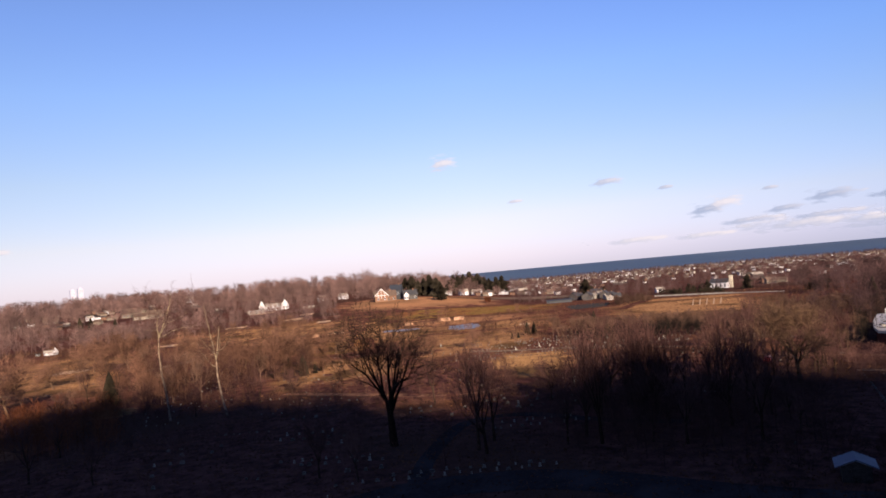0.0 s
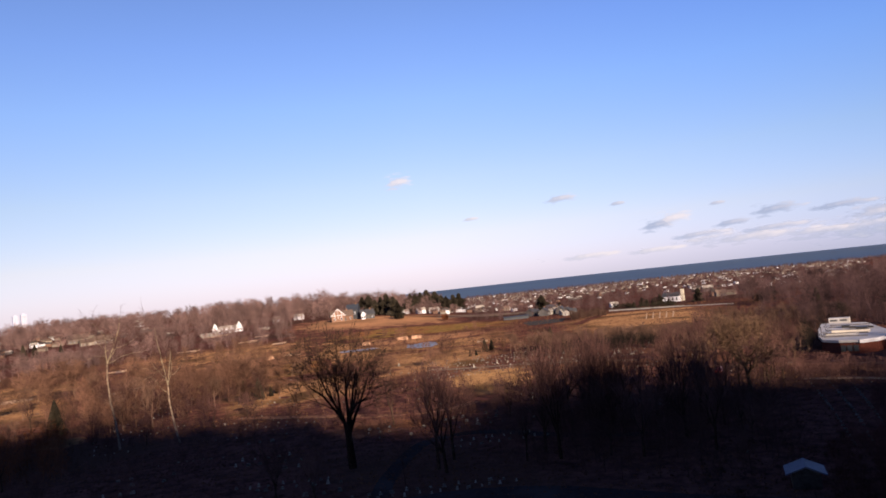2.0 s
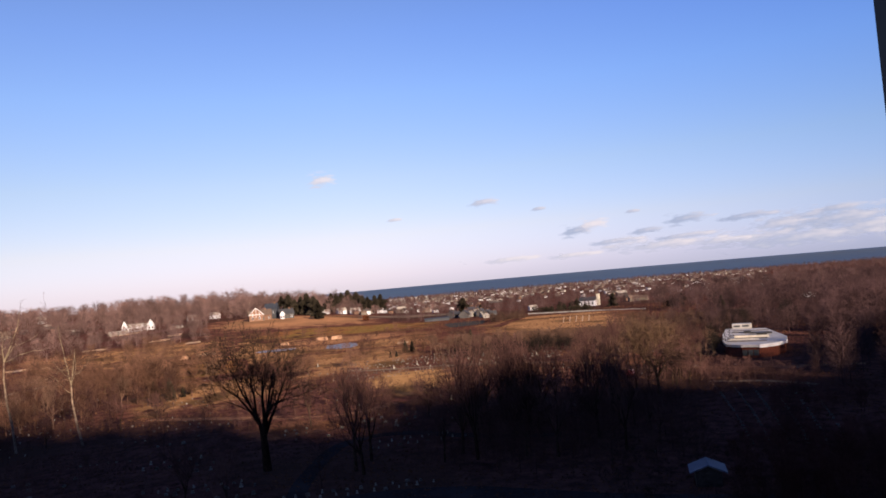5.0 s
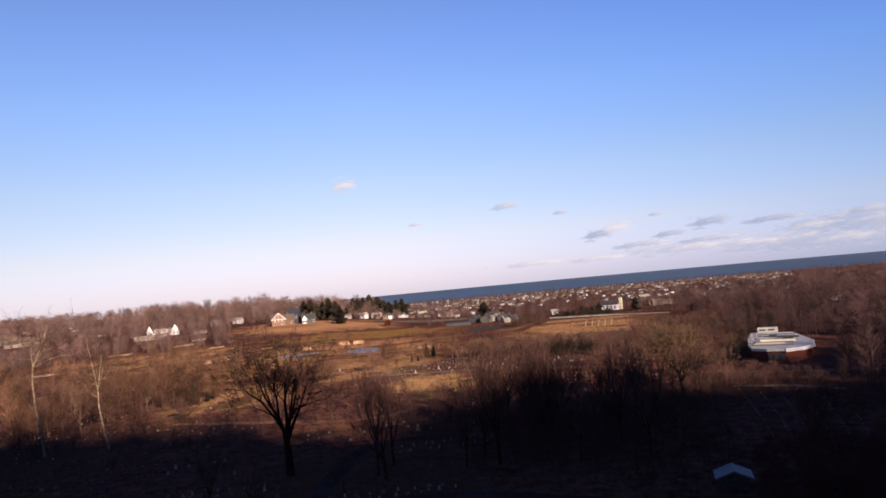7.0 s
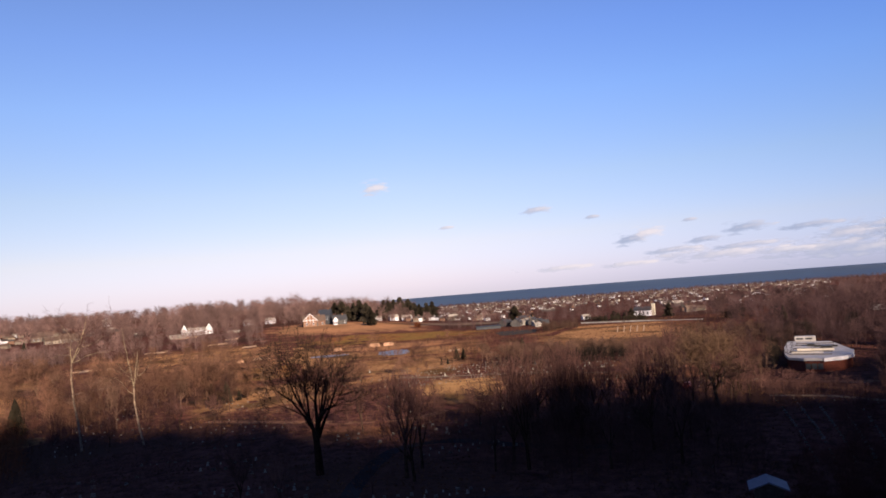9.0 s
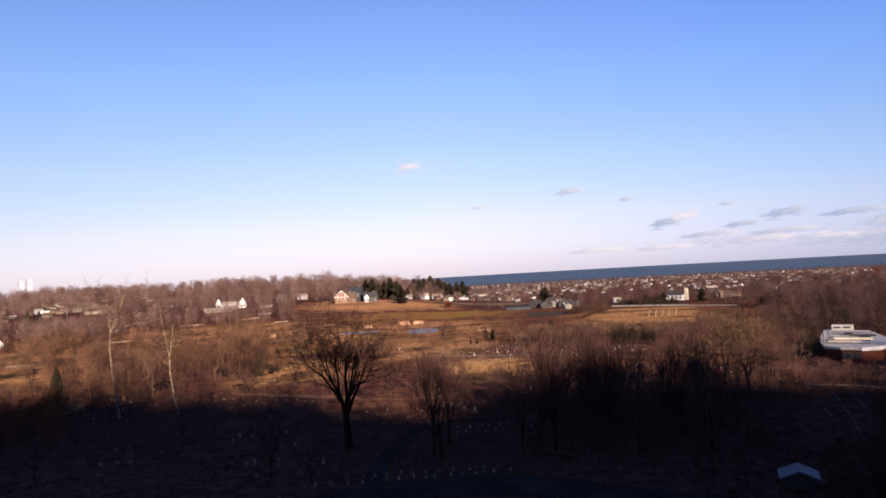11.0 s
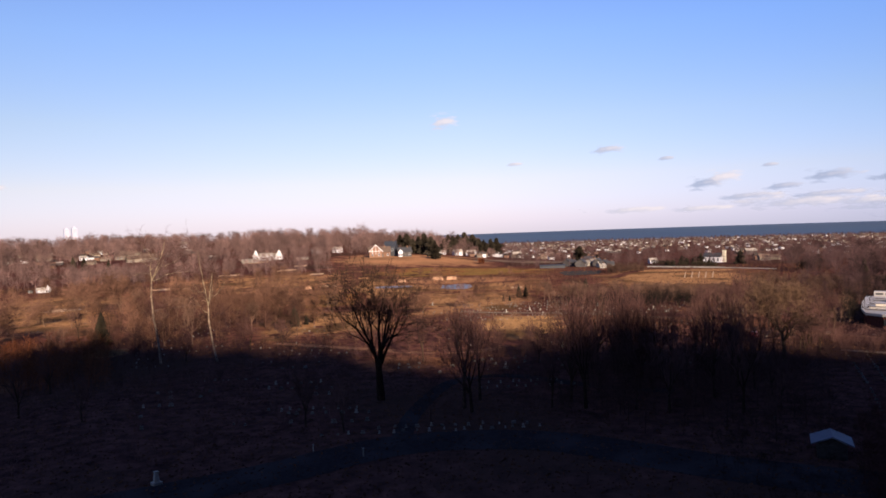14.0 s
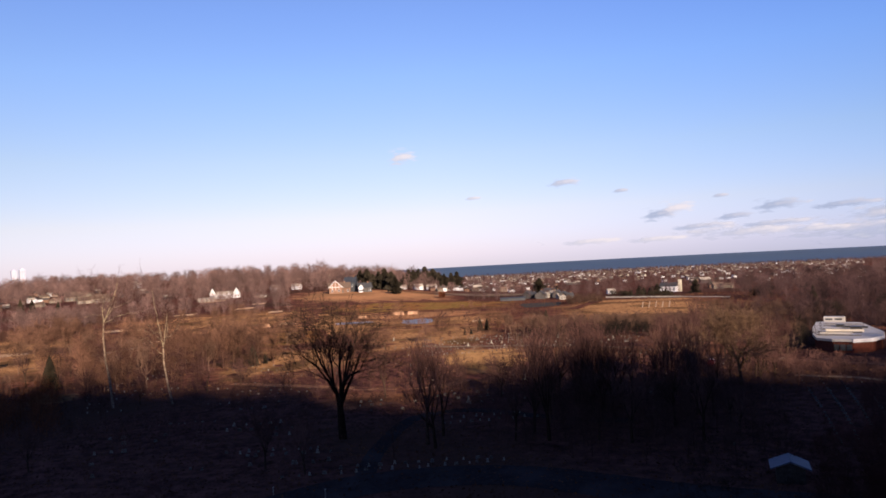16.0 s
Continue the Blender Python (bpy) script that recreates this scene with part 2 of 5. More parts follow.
def tri_mesh(name, verts, tris, mat, smooth=False):
    """A mesh of triangles from arrays, quickly."""
    verts, tris = np.asarray(verts, np.float32), np.asarray(tris, np.int32)
    me = bpy.data.meshes.new(name)
    me.vertices.add(len(verts))
    me.vertices.foreach_set("co", verts.ravel())
    me.loops.add(tris.size)
    me.loops.foreach_set("vertex_index", tris.ravel())
    me.polygons.add(len(tris))
    me.polygons.foreach_set("loop_start", np.arange(0, tris.size, 3, dtype=np.int32))
    if smooth:
        me.polygons.foreach_set("use_smooth", np.ones(len(tris), bool))
    me.materials.append(mat)
    me.update(calc_edges=True)
    me.validate()
    return me


def part(name, bm, mat, parent, label=""):
    """Links a bmesh or a mesh as one part under a thing."""
    if isinstance(bm, bmesh.types.BMesh):
        me = bpy.data.meshes.new(name)
        bm.to_mesh(me)
        bm.free()
        me.materials.append(mat)
    else:
        me = bm
    ob = new(name, me)
    ob.parent = parent
    if label:
        tagged(ob, label)
    return ob


def thing(name, label, category, m=None, group="", kind=""):
    ob = new(name)
    if m:
        ob.matrix_basis = m
    return tagged(ob, label, category, group, kind)


def box(bm, x0, x1, y0, y1, z0, z1, bevel=0.0):
    made = bmesh.ops.create_cube(bm, size=1.0, matrix=Matrix.Translation(((x0 + x1) / 2, (y0 + y1) / 2, (z0 + z1) / 2)) @ Matrix.Diagonal((x1 - x0, y1 - y0, z1 - z0, 1)))
    if bevel:
        edges = list({e for v in made["verts"] for e in v.link_edges})
        bmesh.ops.bevel(bm, geom=edges, offset=bevel, segments=2, affect="EDGES", profile=0.5)
    return bm


def block(x0, x1, y0, y1, z0, z1, bevel=0.0):
    return box(bmesh.new(), x0, x1, y0, y1, z0, z1, bevel)


def step(a, b, v):
    t = min(1.0, max(0.0, (v - a) / (b - a)))
    return t * t * (3 - 2 * t)


def land(x, y):
    """The height of the ground."""
    x, y = x / K, y / K
    r, az = math.hypot(x, y), math.degrees(math.atan2(x, y))
    ahead = step(-50, 150, y)
    left = step(8, -14, az)
    rise = 15 * left * step(280, 900, r) - 6 * left * step(1000, 2500, r)
    fall = -(1 - left) * (18.0 * min(1.0, max(0.0, (r - 380) / 1450)) + 14 * step(1750, 2300, r) + 1.0 * step(300, 420, r))
    mound = 4.6 * math.exp(-((az + 3) / 9) ** 2) * step(330, 470, r) * (1 - step(620, 950, r))
    rough = 0.5 * noise.noise((x / 28, y / 28, 0)) * step(20, 120, r) * (1 - step(130, 240, r)) + 0.05 * noise.noise((x / 5, y / 5, 3))
    lean = TILT * max(0.0, x * math.sin(radians(FALL_AZ)) + y * math.cos(radians(FALL_AZ)))
    return K * ((rise + fall + mound) * ahead + rough * step(5, 30, r) - lean)


def polar(az, r):
    return K * r * math.sin(radians(az)), K * r * math.cos(radians(az))


def at(az, r, turn=0.0, sink=0.0, size=1.0):
    """A pose on the ground at a bearing and distance of the plan."""
    x, y = polar(az, r)
    return pose(x, y, land(x, y) - sink, 0, 0, turn) @ Matrix.Scale(size * K, 4)


rng = random.Random(7)


# ---- ground and sea ----
def build_ground():
    rings = [0.0] + [4.0 * (3290 / 4.0) ** (k / 130) for k in range(131)]
    spokes = 300
    verts, faces = [(0, 0, 0)], []
    for r in rings[1:]:
        for s in range(spokes):
            x, y = polar(360 * s / spokes, r)
            verts.append((x, y, land(x, y)))
    for s in range(spokes):
        faces.append((0, 1 + (s + 1) % spokes, 1 + s))
    for k in range(len(rings) - 2):
        a, b = 1 + k * spokes, 1 + (k + 1) * spokes
        for s in range(spokes):
            t = (s + 1) % spokes
            faces.append((a + s, a + t, b + t, b + s))
    tagged(new("ground", mesh_of("ground", verts, faces, M_GROUND, True)), "brown winter grass over gently rolling parkland", "ground", kind="structure")
    n = 96
    verts = [(0, 0, -33.5 * K)] + [(*polar(360 * k / n, 3290), -33.5 * K) for k in range(n)]
    tagged(new("sea", mesh_of("sea", verts, [(0, 1 + (k + 1) % n, 1 + k) for k in range(n)], M_SEA)), "dark blue sea reaching to the horizon", "water", kind="structure")


def drape(name, az0, az1, r0, r1, mat, label, category, lift=0.08, ragged=0.12, seed=0, kind="structure"):
    """A patch with a wavering outline laid over the ground, round in plan, between two bearings and distances."""
    na, nr = 72, 16
    cu, cr = (az0 + az1) / 2, (r0 + r1) / 2
    ha, hr = (az1 - az0) / 2, (r1 - r0) / 2
    verts, faces = [], []
    for j in range(nr + 1):
        for i in range(na):
            th = 2 * math.pi * i / na
            edge = 1 + ragged * 2 * noise.noise((math.cos(th) * 1.7 + seed, math.sin(th) * 1.7, seed))
            edge += ragged * 0.9 * noise.noise((math.cos(th) * 6 + seed, math.sin(th) * 6, seed + 3)) + ragged * 0.5 * noise.noise((math.cos(th) * 15, math.sin(th) * 15, seed + 7))
            k = j / nr * edge * 1.12
            sx = math.copysign(abs(math.cos(th)) ** 0.7, math.cos(th))
            sy = math.copysign(abs(math.sin(th)) ** 0.7, math.sin(th))
            x, y = polar(cu + ha * k * sx, cr + hr * k * sy)
            verts.append((x, y, land(x, y) + lift))
    for j in range(nr):
        for i in range(na):
            t = (i + 1) % na
            faces.append((j * na + i, j * na + t, (j + 1) * na + t, (j + 1) * na + i))
    me = mesh_of(name, verts, faces, mat, True)
    me.attributes.new("rim", "FLOAT", "POINT").data.foreach_set("value", [1 - j / nr for j in range(nr + 1) for _ in range(na)])
    return tagged(new(name, me), label, category, kind=kind)


def ribbon(name, points, width, mat, label, category, lift=0.05):
    """A lane along bearings and distances, smoothed."""
    p = [Vector((*polar(a, r), 0)) for a, r in points]
    line = []
    for k in range(len(p) - 1):
        p0, p1, p2, p3 = p[max(0, k - 1)], p[k], p[k + 1], p[min(len(p) - 1, k + 2)]
        for s in range(14):
            t = s / 14
            line.append(0.5 * (2 * p1 + (p2 - p0) * t + (2 * p0 - 5 * p1 + 4 * p2 - p3) * t * t + (3 * p1 - p0 - 3 * p2 + p3) * t ** 3))
    line.append(p[-1])
    verts, faces = [], []
    for k, q in enumerate(line):
        d = (line[min(k + 1, len(line) - 1)] - line[max(k - 1, 0)]).normalized()
        side = Vector((d.y, -d.x, 0)) * K * width / 2
        for c in (q - side, q, q + side):
            verts.append((c.x, c.y, land(c.x, c.y) + lift))
    for k in range(len(line) - 1):
        for c in (0, 1):
            faces.append((3 * k + c, 3 * k + c + 1, 3 * k + 4 + c, 3 * k + 3 + c))
    return tagged(new(name, mesh_of(name, verts, faces, mat, True)), label, category, kind="structure")


build_ground()
drape("field_ploughed", -9.0, 4.5, 395, 505, M_FIELD, "smooth tan field on the crest of the rise", "field", 0.10, 0.08, 1)
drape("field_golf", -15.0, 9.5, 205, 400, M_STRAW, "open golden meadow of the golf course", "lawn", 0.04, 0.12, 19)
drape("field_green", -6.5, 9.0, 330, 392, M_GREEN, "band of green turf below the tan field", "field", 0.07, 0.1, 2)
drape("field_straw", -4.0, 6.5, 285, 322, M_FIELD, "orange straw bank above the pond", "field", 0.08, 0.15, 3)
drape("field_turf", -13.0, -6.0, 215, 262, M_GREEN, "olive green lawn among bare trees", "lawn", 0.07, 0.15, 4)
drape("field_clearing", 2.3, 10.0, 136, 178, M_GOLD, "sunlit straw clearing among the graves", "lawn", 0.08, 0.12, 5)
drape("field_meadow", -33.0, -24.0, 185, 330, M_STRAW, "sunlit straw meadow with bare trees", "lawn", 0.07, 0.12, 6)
# Patches beyond the building's shadow, added to brighten and warm the sunlit grass.
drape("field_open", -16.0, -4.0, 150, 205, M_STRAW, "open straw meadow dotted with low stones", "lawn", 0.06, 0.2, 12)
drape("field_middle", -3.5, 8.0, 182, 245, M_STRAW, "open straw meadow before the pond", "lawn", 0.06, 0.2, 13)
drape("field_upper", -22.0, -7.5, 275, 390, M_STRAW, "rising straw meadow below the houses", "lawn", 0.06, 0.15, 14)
drape("field_graves", 9.0, 27.0, 154, 176, M_RUSSET, "russet grass added to brighten the strip between graves and thicket", "lawn", 0.06, 0.15, 15)
# A sunlit spot painted on as a paler patch.
drape("field_corner", -27.6, -24.2, 148, 162, M_STRAW, "straw patch standing in for a sunlit spot among brush", "lawn", 0.06, 0.2, 17)
drape("field_garden", 12.0, 25.0, 236, 345, M_STRAW, "brown garden plots below the white wall", "field", 0.05, 0.08, 18)
drape("field_slope", 13.0, 24.0, 325, 350, M_STRAW, "pale strip of mown grass before the white wall", "lawn", 0.07, 0.05, 8)
drape("pond", 0.0, 2.3, 260, 280, M_WATER, "pale frozen pond in the meadow", "pond", 0.12, 0.15, 7)
drape("pond_upper", -5.2, -2.6, 276, 285, M_WATER, "narrow frozen pool below the sandy bank", "pond", 0.12, 0.15, 9)
for k, (a, r, wa, wr) in enumerate(((-14.6, 485, 0.75, 7), (-12.4, 405, 0.65, 5), (-11.4, 428, 0.45, 5), (-10.1, 372, 0.5, 4), (-16.8, 395, 0.7, 5), (-9.2, 300, 0.6, 4), (-21.5, 330, 0.8, 5), (-28.6, 262, 1.2, 5), (-19.0, 262, 0.9, 4), (6.0, 258, 0.4, 3))):
    drape("bunker", a - wa, a + wa, r - wr, r + wr, M_SAND, "pale sand bunker cut in the turf", "bunker", 0.14, 0.15, 20 + k)
drape("car_park", 3.2, 10.2, 438, 476, M_GRAVEL, "pale gravel car park along the crest", "car park", 0.14, 0.1, 51)
drape("yard", 9.7, 12.6, 318, 350, M_YARD, "blue-grey paved yard below the grey houses", "yard", 0.12, 0.1, 52)
# A strip of sunlight put into the ground as russet colour.
drape("field_russet", -7.0, 2.5, 110, 126, M_RUSSET, "russet patch standing in for a strip of sunlit grass", "lawn", 0.07, 0.15, 53)
drape("field_ember", -34.5, -30.5, 120, 150, M_RUSSET, "russet ground between brush", "lawn", 0.07, 0.2, 54)
ribbon("road_crest", [(2.6, 484), (4, 464), (7, 452), (9.8, 438), (11.5, 432)], 6.0, M_GRAVEL, "pale lane along the crest beside houses", "road", 0.3)
ribbon("track_straw", [(13.6, 292), (14.7, 318), (15.9, 350)], 5.0, M_GOLD, "straw-coloured track climbing to the white wall", "path", 0.2)
ribbon("path_hall", [(28.5, 152), (30, 153), (33, 150), (36, 146)], 2.2, M_GRAVEL, "pale gravel path before the hall", "path")
ribbon("path_rows", [(29.5, 131), (33.5, 130), (37, 126)], 1.6, M_GRAVEL, "narrow gravel path across the lawn", "path")
ribbon("road_near", [(-60, 90), (-34, 66), (-16, 66), (-4, 72), (8, 72), (24, 66), (45, 70)], 6.5, M_ASPHALT, "asphalt cemetery lane in the shade", "road")
ribbon("road_bend", [(-4, 73), (-2.5, 86), (0.5, 101), (5, 104), (12, 97), (18, 95)], 2.2, M_ASPHALT, "asphalt lane bending between graves", "road")
ribbon("path_stones", [(1.5, 188), (4, 184), (8, 181), (12, 177), (18, 168)], 2.6, M_GRAVEL, "pale path along a row of gravestones", "path", 0.12)
# No lane here: the ribbon paints in reddish strips of sun.
ribbon("road_far", [(-14, 148), (-6, 134), (2, 126), (12, 150), (24, 152), (40, 148)], 2.4, M_EARTH, "earth-coloured ribbon standing in for reddish strips of sun", "path")
ribbon("road_field", [(-3, 520), (2.5, 462), (6, 436), (10, 440)], 7.0, M_GROUND, "dark farm track over the field", "path", 0.25)
ribbon("road_left", [(-34, 210), (-29, 205), (-24, 230), (-16, 270), (-9, 330)], 4.0, M_GRAVEL, "pale winding park path", "path")


# ---- the apartment block that the camera looks out of ----
def build_block():
    """A long brick block whose shadow lies over the foreground; one window opening holds the camera's view."""
    home = thing("apartment_building", "long brick apartment building casting a wide shadow", "building")
    y1, y0, x0, x1, top = 0.42, -18.0, -29.0 * K, 184.0 * K, TOP
    wx0, wx1, wz0, wz1 = -0.80, WINDOW_RIGHT, 32.45, 33.75
    front = bmesh.new()
    for a, b, c, d in ((x0, wx0, 0, top), (wx1, x1, 0, top), (wx0, wx1, 0, wz0), (wx0, wx1, wz1, top)):
        box(front, a, b, y1 - 0.12, y1, c, d)
    part("front_wall", front, M_TOWERBRICK, home)
    part("rear_wall", block(x0, x1, y0, y0 + 0.3, 0, top), M_TOWERBRICK, home)
    for xs in (x0, x1 - 0.3):
        part("side_wall", block(xs, xs + 0.3, y0 + 0.3, y1 - 0.12, 0, top), M_TOWERBRICK, home)
    part("roof", block(x0, x1, y0, y1, top, top + 0.5), M_CONCRETE, home)
    # Blocks added on the unseen roof only to shape the edge of its shadow.
    for a, b, up in SHADOW_ROOFLINE:
        part("roof_block", block(K * a, K * b, -13, y1, top + 0.5, top + K * up, 0.1), M_TOWERBRICK, home)
    pane = part("window", block(-0.8, 0.8, 0, 0.05, 0, 1.5, 0.01), M_GLASS, home)
    pane.location = (x0 + 4, y1, 1.2)
    for floor in range(int(top / 3.0) - 1):
        for k in range(33):
            if floor == 0 and k == 0:
                continue
            x = x0 + 4 + 8.2 * k
            if abs(x) < 3 and floor == 10:
                continue
            o = new("window", pane.data)
            o.parent, o.location = home, (x, y1, 1.2 + 3.0 * floor)
    room = [("floor", block(-2.5, 2.5, -4, 0.3, 31.35, 31.5)), ("ceiling", block(-2.5, 2.5, -4, 0.3, 34.0, 34.15)),
            ("wall_left", block(-2.62, -2.5, -4, 0.3, 31.35, 34.15)), ("wall_right", block(2.5, 2.62, -4, 0.3, 31.35, 34.15)), ("wall_back", block(-2.62, 2.62, -4.12, -4, 31.35, 34.15))]
    for name, bm in room:
        ob = part(name, bm, M_PLASTER, None)
        tagged(ob, "plain plaster of the room behind the window", name.split("_")[0], kind="structure")
    w = thing("window_1", "dark metal frame of an open window", "window", kind="structure")
    part("jamb", block(wx1 - 0.003, wx1 + 0.05, y1 - 0.16, y1 + 0.003, wz0, wz1), M_DARKMETAL, w)
    part("jamb", block(wx0 - 0.05, wx0 + 0.003, y1 - 0.16, y1 + 0.003, wz0, wz1), M_DARKMETAL, w)
    part("window_sill", block(wx0 - 0.05, wx1 + 0.05, y1 - 0.2, y1 + 0.05, wz0 - 0.04, wz0 - 0.003), M_DARKMETAL, w)


# Roof height and added blocks, all out of view, fitted to the shadow's edge.
TOP = 55.0
SHADOW_ROOFLINE = ((-36.2, -32.0, 6.3), (-32.0, -24.5, 10.5), (-24.5, -11.8, 15.2), (-11.8, -0.0, 13.7), (-0.0, 7.4, 10.3), (7.4, 14.0, 11.5), (14.0, 21.6, 8.0), (21.6, 27.3, 8.4), (27.3, 30.4, 5.6), (30.4, 33.7, 2.7), (33.7, 38.7, 1.0), (38.7, 49.8, 0.6), (49.8, 63.5, 4.6), (63.5, 71.9, 4.8), (71.9, 78.6, 7.9), (78.6, 84.8, 5.9), (84.8, 88.4, 5.3), (88.4, 91.8, 3.5), (91.8, 95.8, 6.7), (95.8, 100.6, 2.5), (100.6, 104.1, 0.7), (105.1, 106.6, 4.0), (126, 147, 10.5), (147, 184, 13.0))
WINDOW_RIGHT = 0.42 * math.tan(radians(43.1)) + 0.001
build_block()


# ---- trees ----
def prisms(segs, sides):
    """Tapered prisms along segments given as rows of x0 y0 z0 x1 y1 z1 r0 r1."""
    s = np.asarray(segs, np.float64)
    a, b = s[:, 0:3], s[:, 3:6]
    d = b - a
    d /= np.linalg.norm(d, axis=1, keepdims=True) + 1e-9
    ref = np.where(np.abs(d[:, 2:3]) > 0.9, np.array([[1.0, 0, 0]]), np.array([[0, 0, 1.0]]))
    u = np.cross(d, ref)
    u /= np.linalg.norm(u, axis=1, keepdims=True) + 1e-9
    v = np.cross(d, u)
    n = len(s)
    out = np.zeros((n, 2 * sides, 3))
    for k in range(sides):
        c, e = math.cos(2 * math.pi * k / sides), math.sin(2 * math.pi * k / sides)
        out[:, k] = a + (u * c + v * e) * s[:, 6:7]
        out[:, sides + k] = b + (u * c + v * e) * s[:, 7:8]
    base = (np.arange(n) * 2 * sides)[:, None]
    tris = []
    for k in range(sides):
        t = (k + 1) % sides
        tris += [base + np.array([[k, t, sides + t]]), base + np.array([[k, sides + t, sides + k]])]
    return out.reshape(-1, 3), np.concatenate(tris)


def grow(seed, height, trunk, girth, spread, levels, kids, wander=0.16, lift=0.25, length=0.66, first=0.52):
    """Branches of a bare tree: a trunk, then forks of forks down to twigs."""
    r = random.Random(seed)
    segs = []

    def limb(p, d, size, rad, level):
        steps = 4 if level == 0 else 3
        q, w = p.copy(), d.copy()
        nodes = []
        end = rad * (0.62 if level == 0 else 0.35)
        for k in range(steps):
            w = (w + Vector((r.gauss(0, 1), r.gauss(0, 1), r.gauss(0, 1))) * wander * (0.35 if level == 0 else 1) + Vector((0, 0, lift * 0.25 * (level > 0)))).normalized()
            n = q + w * size / steps
            ra, rb = rad + (end - rad) * k / steps, rad + (end - rad) * (k + 1) / steps
            segs.append((*q, *n, ra, rb, level))
            nodes.append((n.copy(), w.copy(), rb))
            q = n
        if level >= levels:
            return
        count = kids[level]
        for c in range(count):
            if level == 0:
                n, w2, rr = nodes[-1] if c < count * 0.6 else nodes[-2]
            else:
                n, w2, rr = nodes[min(steps - 1, int(r.uniform(0.2, 1.0) * steps))]
            turn = 2 * math.pi * (c + r.uniform(-0.3, 0.3)) / count
            perp = w2.orthogonal().normalized()
            side = (perp * math.cos(turn) + w2.cross(perp) * math.sin(turn))
            ang = spread * r.uniform(0.55, 1.2) * (1 if level == 0 else 0.9)
            nd = (w2 * math.cos(ang) + side * math.sin(ang)).normalized()
            if nd.z < -0.15:
                nd.z *= 0.3
            limb(n, nd.normalized(), size * length * r.uniform(0.75, 1.2) if level else (height - trunk) * first * r.uniform(0.8, 1.15), max(rr * r.uniform(0.5, 0.75), 0.012), level + 1)

    limb(Vector((0, 0, -0.3)), Vector((0, 0, 1)), trunk + 0.3, girth, 0)
    s = np.array(segs)
    top = s[:, 5].max()
    f = (height - trunk) / max(0.1, top - trunk)
    for c in (2, 5):
        z = s[:, c]
        s[:, c] = np.where(z > trunk, trunk + (z - trunk) * f, z)
    return s


def tree(name, label, seed, height, trunk, girth, spread, levels, kids, bark, twig, thick=0.02, width=0.0, limbs=None, **more):
    """A bare tree: trunk and limbs as one part, the fine crown as another."""
    s = grow(seed, height, trunk, girth, spread, levels, kids, **more)
    if width:
        f = width / 2 / np.percentile(np.hypot(s[:, 3], s[:, 4]), 93)
        for c in (0, 1, 3, 4):
            s[:, c] *= f
    s[:, 6:8] = np.maximum(s[:, 6:8], thick)
    home = thing(name, label, "tree")
    big = s[:, 8] <= 1
    stem = s[big][:, :8].copy()
    along = stem[:, 3:6] - stem[:, 0:3]
    along /= np.linalg.norm(along, axis=1, keepdims=True) + 1e-9
    stem[:, 0:3] -= along * stem[:, 6:7] * 1.4
    stem[:, 3:6] += along * stem[:, 7:8] * 1.4
    v, t = prisms(stem, 7)
    me = tri_mesh("trunk", v, t, bark, True)
    if limbs:
        me.materials.append(limbs)
        pale = s[big][:, 8] > 0
        me.polygons.foreach_set("material_index", pale[t[:, 0] // 14].astype(np.int32))
    part("trunk", me, bark, home)
    v, t = prisms(s[~big][:, :8], 3)
    part("crown", tri_mesh("crown", v, t, twig), twig, home)
    return home


def conifer(label, seed, height, width, taper=0.8, ragged=0.0):
    """A conifer of drooping tiers of small sprays round a tapered trunk."""
    r = random.Random(seed)
    home = thing("conifer", label, "tree")
    v, t = prisms([(0, 0, -0.3, 0, 0, height * 0.97, 0.022 * height, 0.02)], 7)
    part("trunk", tri_mesh("trunk", v, t, M_BARK, True), M_BARK, home)
    verts, tris = [], []
    for k in range(1500):
        f = r.random() ** 0.8
        z = height * (0.06 + 0.94 * f)
        th = r.uniform(0, 2 * math.pi)
        reach = width / 2 * (1 - f) ** taper * r.uniform(0.35, 1.12) * (1 + ragged * 2 * noise.noise((math.cos(th) * 1.5, math.sin(th) * 1.5, f * 5 + seed))) + 0.1
        c, s = math.cos(th), math.sin(th)
        wide = 0.05 * height * r.uniform(0.5, 1.2)
        inner = reach * r.uniform(0.2, 0.6)
        zz = z - 0.10 * reach
        n = len(verts)
        verts += [(c * inner, s * inner, z + 0.03 * height), (c * reach - s * wide * 0.5, s * reach + c * wide * 0.5, zz - r.uniform(0, 0.05) * height), (c * reach + s * wide * 0.5, s * reach - c * wide * 0.5, zz - r.uniform(0, 0.05) * height), (c * reach * 1.1, s * reach * 1.1, zz + 0.015 * height)]
        tris += [(n, n + 1, n + 3), (n, n + 3, n + 2)]
    part("crown", tri_mesh("crown", verts, tris, M_NEEDLE), M_NEEDLE, home)
    return home


def place(ob, spots, group=""):
    """Moves a thing to the first spot and copies it to the rest."""
    if group:
        tagged(ob, group=group)
    ob.matrix_basis = spots[0]
    for m in spots[1:]:
        c = copy_thing(ob, pose(0, 0, 0))
        c.matrix_basis = m


# the broad tree in front and its neighbours
great = tree("broad_tree", "large dark bare tree with a vase-shaped crown", 11, 20.0, 5.4, 0.58, 0.66, 5, (9, 5, 4, 4, 4), M_OAKBARK, M_BARK, 0.02, width=15.6, lift=0.22, wander=0.19, length=0.55, first=0.72)
great.matrix_basis = at(-5.35, 92.5, 40)


